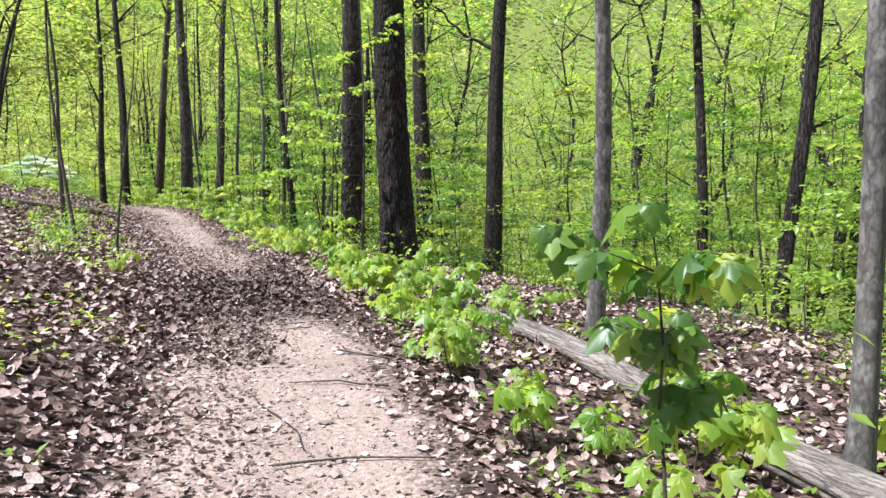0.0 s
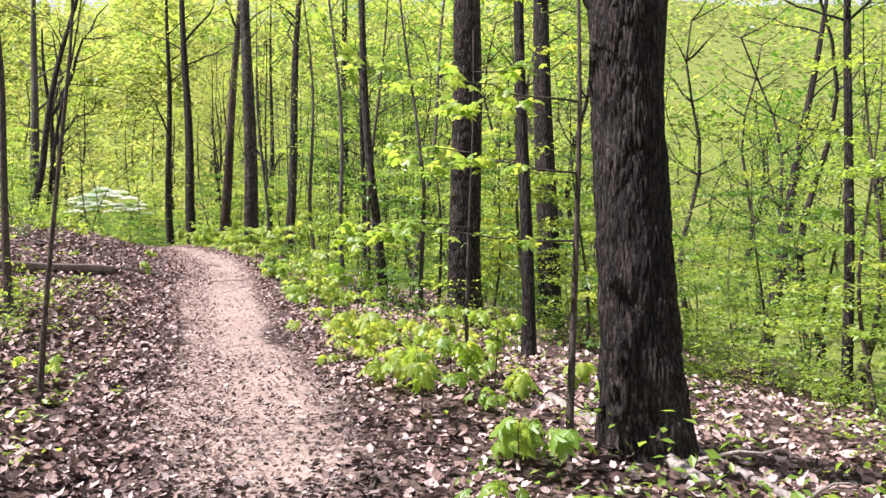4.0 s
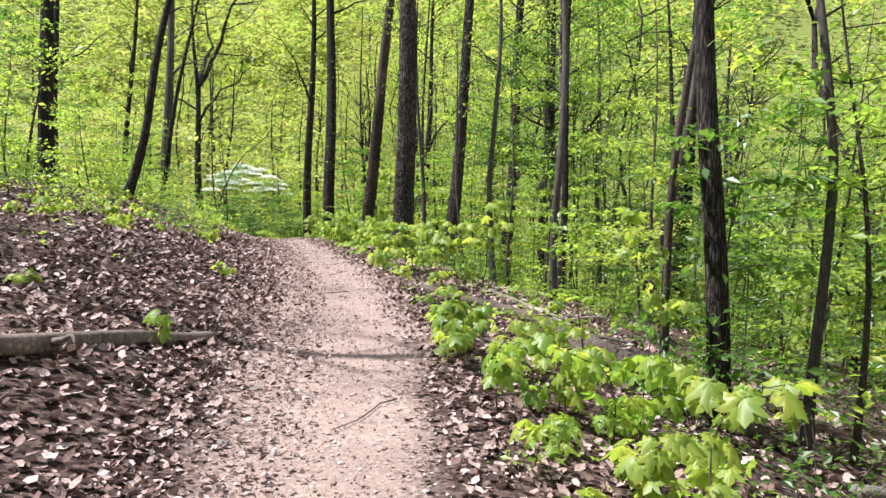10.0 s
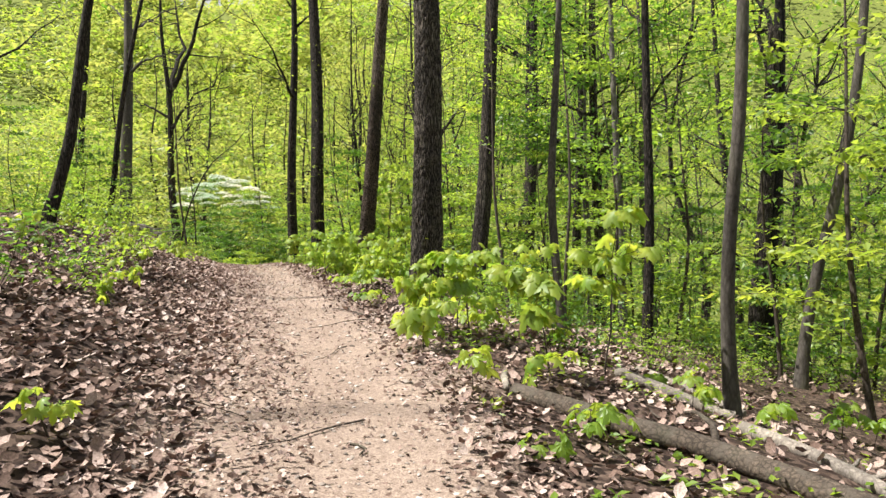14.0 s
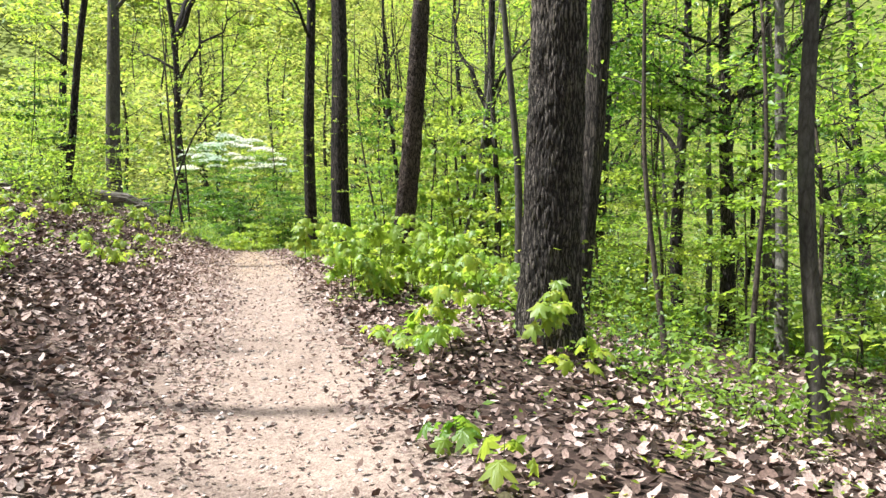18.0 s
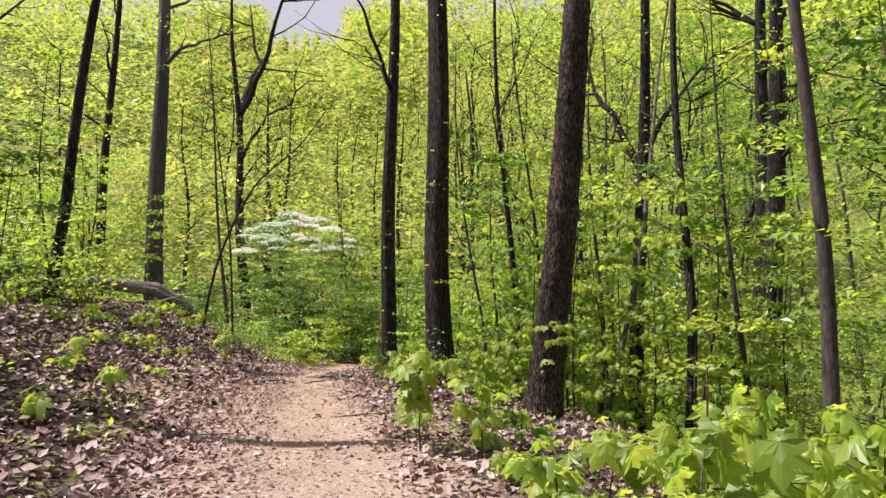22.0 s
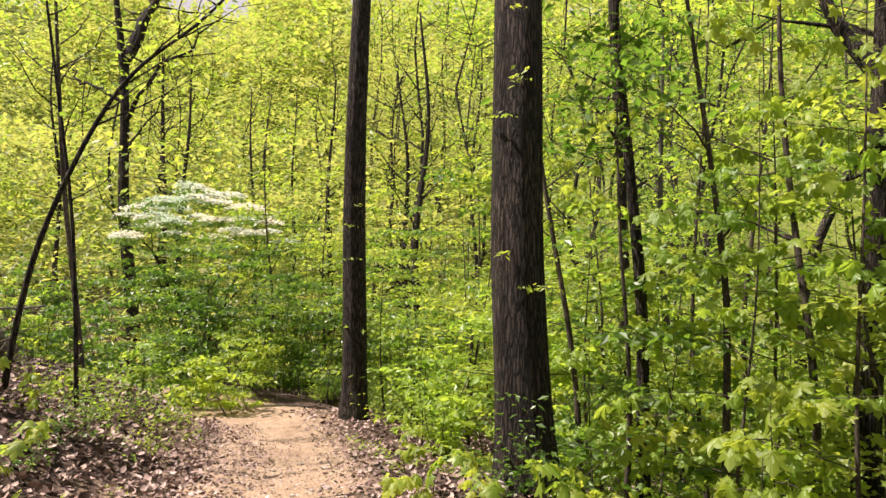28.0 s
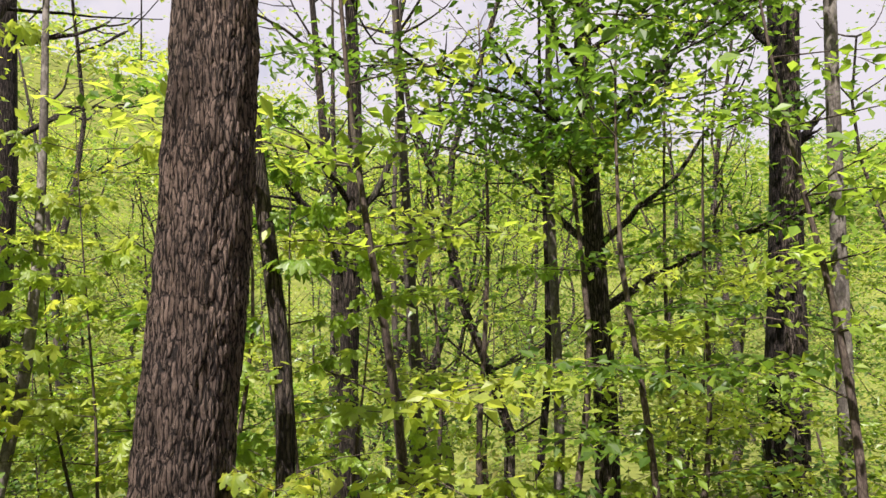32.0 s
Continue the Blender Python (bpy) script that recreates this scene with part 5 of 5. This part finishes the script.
def bushy_maples():
    k = np.random.default_rng(71)
    low = [maple_kind(300, 1.1, 9, 12, .165, YELLOW), maple_kind(301, 1.3, 10, 12, .16, YELLOW), maple_kind(302, .8, 8, 11, .155, FRESH)]
    tall = [maple_kind(303, 3.2, 15, 17, .13, YELLOW), maple_kind(304, 4.4, 18, 18, .135, FRESH), maple_kind(305, 2.4, 13, 16, .13, FRESH), maple_kind(306, 5.4, 20, 19, .135, YELLOW)]
    spots = [(low, x, y) for x, y in ((-13.6, 34.7), (-12.9, 35.3), (-13.4, 36), (-12.5, 36.2), (-17.4, 43.2), (-5.2, 20.6), (-4.0, 44.5))]
    spots += [(tall, x, y) for x, y in ((-17.3, 45.4), (-16.7, 46.4), (-17.9, 46.5), (-16.3, 45.1), (-18.6, 47.2), (-14.9, 45.4), (-15.6, 46.7))]
    while len(spots) < 74:
        x, y = k.uniform(-19, -5), k.uniform(42, 57)
        u = beside(x, y)[0][0]
        if u < 3.2 or math.hypot(x + 16.5, y - 40.5) < 3.6 or any(math.hypot(x - a, y - b) < .9 for _, a, b in spots):
            continue
        spots.append((tall if k.random() < .7 and x < -12.5 else low, x, y))
    for kinds, x, y in spots:
        stem, crown = kinds[int(k.integers(0, len(kinds)))]
        ob = thing("young_maple", x, y, float(ground(x, y)[0]), "bushy young maple with broad bright green drooping leaves", "sapling", "young maples", k.uniform(0, 360))
        g = k.uniform(.8, 1.2)
        ob.scale = (g, g, g)
        part("stem", stem, ob)["kind"] = "stuff"
        part("foliage", crown, ob)


bushy_maples()


def scatter_seedlings():
    k = np.random.default_rng(77)
    for _ in range(200):
        s, right = k.uniform(32, 82), k.random() < .8
        u = 1.1 + 2.4 * k.uniform(0, 1) ** 1.5 if right else -k.uniform(1.3, 4.5)
        i = int(s / .25)
        x, y = LINE[i, 0] + WAY[i, 1] * u, LINE[i, 1] - WAY[i, 0] * u
        if bare(x, y):
            continue
        h = k.uniform(.18, .62) if right else k.uniform(.1, .26)
        tone = int(k.integers(0, 2))
        if not bare(x, y, LOG_SIDE):
            seedling(x, y, h, 1.1, int(6 + h * 22), tone, .08 + .035 * right)
    for _ in range(64):
        i, u = int(k.uniform(56, 84) / .25), -k.uniform(1.4, 4.6)
        seedling(LINE[i, 0] + WAY[i, 1] * u, LINE[i, 1] - WAY[i, 0] * u, k.uniform(.14, .36), 1.2, int(k.integers(6, 13)), 1, k.uniform(.085, .12))


scatter_seedlings()


def ground_cover():
    """Countless tiny green plants between the leaves."""
    k = np.random.default_rng(88)
    pile = Pile()
    for n, s0, s1, u0, u1 in ((700, 30, 84, .95, 3.2), (650, 30, 90, 3, 9), (500, 30, 90, -9, -2.2), (520, 68, 92, -5, -1.2), (200, 30, 50, -2.6, -1.2)):
        x, y = strewn(n, s0, s1, u0, u1, k)
        z = ground(x, y)
        for q in range(n):
            m = int(k.integers(5, 13))
            c = np.array([x[q], y[q], z[q] + .05]) + k.normal(0, 1, (m, 3)) * (.07, .07, .035)
            pile.add(*leaves(c, k.uniform(0, 6.28, m), k.normal(.1, .35, m), k.normal(0, .4, m), k.uniform(.035, .085, m)))
    tagged(new("ground_cover", pile.mesh("ground_cover", FRESH)), "small green seedlings and weeds scattered over the leaf litter", "ground cover", "", "stuff")


ground_cover()


def leafy_verge():
    """Masses of low maple seedlings along the trail's lower edge, too many to count."""
    k = np.random.default_rng(89)
    stems, pile = Pile(), [Pile(), Pile()]
    shape = np.empty(len(MAPLE[0].vertices) * 3, np.float32)
    MAPLE[0].vertices.foreach_get("co", shape)
    shape = shape.reshape(-1, 3)
    faces = np.array([t for f in MAPLE[0].polygons for t in ((tuple(f.vertices),) if len(f.vertices) == 3 else ((f.vertices[0], f.vertices[1], f.vertices[2]), (f.vertices[0], f.vertices[2], f.vertices[3])))])
    for n, s0, s1, u0, u1 in ((150, 36, 66, 1.0, 2.9), (70, 64, 79, 1.15, 3.2), (45, 36, 48, .9, 1.9), (60, 50, 78, 3, 6), (26, 30, 37, 1.1, 2.4)):
        x, y = strewn(n, s0, s1, u0, u1, k)
        z = ground(x, y)
        for q in range(n):
            if bare(x[q], y[q]):
                continue
            h = k.uniform(.12, .45)
            if bare(x[q], y[q], LOG_SIDE):
                continue
            tip = np.array([x[q] + k.normal(0, .04), y[q] + k.normal(0, .04), z[q] + h])
            put_tube(stems, np.array([(x[q], y[q], z[q] - .02), tip]), [.004, .002], 4, closed=False)
            turn = k.uniform(0, 6.28)
            for m in range(int(k.integers(6, 13))):
                a = turn + m * 2.4
                at = tip + k.uniform(.03, .15) * np.array([math.cos(a), math.sin(a), 0]) - (0, 0, k.uniform(0, .4) * h)
                g = k.uniform(.065, .135)
                turned = Euler((k.normal(0, .3), k.uniform(.25, 1.0), a)).to_matrix()
                pile[int(k.random() < .45)].add(at + g * shape @ np.array(turned).T, faces)
    tagged(new("verge_stems", stems.mesh("verge_stems", TWIG, True)), "thin stems of low maple seedlings along the trail", "ground cover", "", "stuff")
    for c, mat in zip(pile, (FRESH, YELLOW)):
        tagged(new("verge_leaves", c.mesh("verge_leaves", mat)), "broad lobed bright leaves of low maple seedlings along the trail", "ground cover", "", "stuff")


leafy_verge()


# ---- fallen logs ----
def log(points, r0, r1, label, mat, stubs=2, seed=0, seg=16):
    """A fallen trunk or branch lying on the ground along the given plan points."""
    k = np.random.default_rng(900 + seed)
    p = np.array(points, float)
    s = np.linspace(0, len(p) - 1, 26)
    x, y = (np.interp(s, range(len(p)), p[:, c]) for c in (0, 1))
    lift = np.interp(s, range(len(p)), p[:, 2])
    r = np.linspace(r0, r1, 26)
    x, y = x + .03 * np.sin(s * 3 + seed), y + .03 * np.cos(s * 2.3)
    z = np.convolve(np.pad(ground(x, y), 3, mode="edge"), np.ones(7) / 7, "valid") + r * .75 + lift
    ob = thing("fallen_log", x[0], y[0], float(z[0]), label, "log", "fallen logs")
    line = np.stack([x - x[0], y - y[0], z - z[0]], 1)
    body = Pile()
    split = mat in (SPLIT, BLEACHED)
    put_tube(body, line, r, 64 if split else seg, .1, seed, grooves=.055 if split else 0)
    trunk = part("trunk", body.mesh("log_trunk", mat, True), ob)
    for n in range(stubs):
        i, a = int(k.integers(4, 22)), k.uniform(0, 6.28)
        b = bent(line[i], (math.cos(a), math.sin(a), .35), k.uniform(.25, .9), -.2, k, 6)
        stub = Pile()
        put_tube(stub, b, np.linspace(r[i] * .4, r[i] * .12, 6), 7, .08, n)
        part("branch_stub", stub.mesh("log_stub", mat, True), trunk)
    return ob


log([(-9.75, 15.6, 0), (-9.36, 17.1, 0), (-9.0, 18.8, .02), (-8.83, 20.2, 0), (-8.83, 21.1, 0)], .1, .05, "long smooth tan fallen log across the leafy bank", TAN, 1, 1)
log([(-15.05, 22.77, .05), (-12.73, 21.69, .03), (-11.28, 20.95, 0)], .02, .03, "thin dark dead branch lying on the leafy bank", TWIG, 1, 14)
log([(-8.5, 25.9, 0), (-7.22, 25.43, 0), (-6.45, 24.72, 0), (-5.75, 23.94, 0), (-5.0, 23.0, 0)], .065, .105, "brown fallen log beside the trail under seedlings", LOGWOOD, 2, 2)
log([(-.1, 9.3, 0), (.45, 7.8, 0), (.85, 6.6, 0), (1.4, 5.6, 0), (1.75, 4.2, 0)], .09, .13, "pale barkless fallen log beside the trail", SPLIT, 2, 3)
log([(-6.05, 23.6, 0), (-5.2, 23.0, 0), (-4.1, 22.1, 0)], .06, .05, "dark fallen branch below the trail", LOGWOOD, 1, 4)
log([(-1.5, 13.3, 0), (-.75, 11.4, 0)], .05, .04, "weathered broken branch at the oak's foot", DEAD, 2, 5)
log([(-1.2, 12.9, 0), (-.3, 11.6, 0), (.3, 10.8, 0)], .035, .03, "thin weathered branch at the oak's foot", DEAD, 1, 6)
log([(-3.6, 21.7, 0), (-3.0, 22.1, 0)], .06, .05, "short dark piece of log", DEAD, 0, 7)
log([(-30.0, 43.6, .25), (-28.8, 44.5, .3), (-27.9, 45.2, .45), (-27.1, 45.8, .55), (-26.65, 46.2, .38), (-26.35, 46.45, .0)], .2, .13, "thick weathered bent log on the bank", BLEACHED, 4, 8)
log([(-27.8, 44.4, .1), (-26.6, 45.4, .35), (-25.7, 46.3, .9)], .03, .015, "thin dead branch against the log", DEAD, 3, 9)
log([(-7.8, 27.6, 0), (-6.8, 27.5, 0)], .07, .05, "weathered fallen branch on the slope", DEAD, 1, 12)
log([(-6.9, 26.2, 0), (-6.0, 25.1, 0), (-5.5, 24.5, 0)], .05, .03, "pale thin fallen branch beside the log", DEAD, 2, 13)
log([(-7.6, 29.3, 0), (-6.6, 28.4, 0)], .045, .035, "pale dead branch on the slope", DEAD, 1, 10)
log([(-8.6, 26.4, .02), (-8.55, 25.9, .03)], .03, .02, "short pale broken stick", DEAD, 0, 11)


def brush():
    """Dead branches heaped against the bent log on the bank."""
    k = np.random.default_rng(98)
    x0, y0 = -26.2, 45.4
    z0 = float(ground(x0, y0)[0])
    ob = thing("brush_pile", x0, y0, z0, "heap of dead grey branches beside the bent log", "branches")
    for n in range(22):
        a, q, h = k.uniform(0, 6.28), k.uniform(0, 1.7), k.uniform(0, 6.28)
        x1, y1 = q * math.cos(a), q * 1.3 * math.sin(a)
        b = bent((x1, y1, float(ground(x0 + x1, y0 + y1)[0]) - z0 - .01), (math.cos(h), math.sin(h), k.uniform(.02, .5)), k.uniform(.5, 1.6), -.1, k, 7, .1)
        pile = Pile()
        put_tube(pile, b, np.linspace(k.uniform(.008, .02), .003, 7), 5)
        part("branch", pile.mesh("dead_branch", DEAD if k.random() < .5 else TWIG, True), ob)


brush()


def trail_roots():
    """Roots and a washed-out lip that cross the trail where it drops."""
    k = np.random.default_rng(99)
    for n, s in enumerate((75.6, 78.2)):
        i = int(s / .25)
        u = np.linspace(-.7 + .2 * k.random(), .8, 12)
        x, y = LINE[i, 0] + WAY[i, 1] * u + .5 * u * WAY[i, 0] + .05 * np.sin(u * 5 + n), LINE[i, 1] - WAY[i, 0] * u + .5 * u * WAY[i, 1] + .08 * np.sin(u * 4 + n)
        z = ground(x, y)
        ob = thing("tree_root", x[0], y[0], float(z[0]), "thin brown root crossing the sandy trail", "root", "trail roots")
        pile = Pile()
        put_tube(pile, np.stack([x - x[0], y - y[0], z - z[0] + .004], 1), np.linspace(.016, .007, 12), 8, .1, n)
        part("root", pile.mesh("root", OAK, True), ob)


trail_roots()


def trail_stones():
    """Pale stones by the trail's drop and at the end oak's foot."""
    k = np.random.default_rng(103)
    for x, y, r, label in ((-19.67, 42.29, .06, "small pale stone on the worn edge of the trail"), (-19.4, 45.1, .14, "pale rounded boulder at the foot of the oak"),
                           (-20.35, 43.4, .045, "small tan stone lying on the trail"), (-20.9, 44.6, .05, "small grey stone bedded in the trail")):
        bm = bmesh.new()
        bmesh.ops.create_icosphere(bm, subdivisions=3, radius=r)
        for v in bm.verts:
            a, b, c = v.co / r
            v.co *= 1 + .1 * math.sin(3 * a + 9 * x) * math.cos(2.5 * b + y) + .05 * math.sin(6 * c + 5 * b) + .015 * k.normal()
            v.co.z *= .62
        ob = thing("stone", x, y, float(ground(x, y)[0]) + r * .25, label, "stone", "stones by the trail", k.uniform(0, 360))
        me = bpy.data.meshes.new("stone")
        bm.to_mesh(me)
        bm.free()
        me.polygons.foreach_set("use_smooth", [True] * len(me.polygons))
        me.materials.append(STONE)
        part("stone_body", me, ob)


trail_stones()
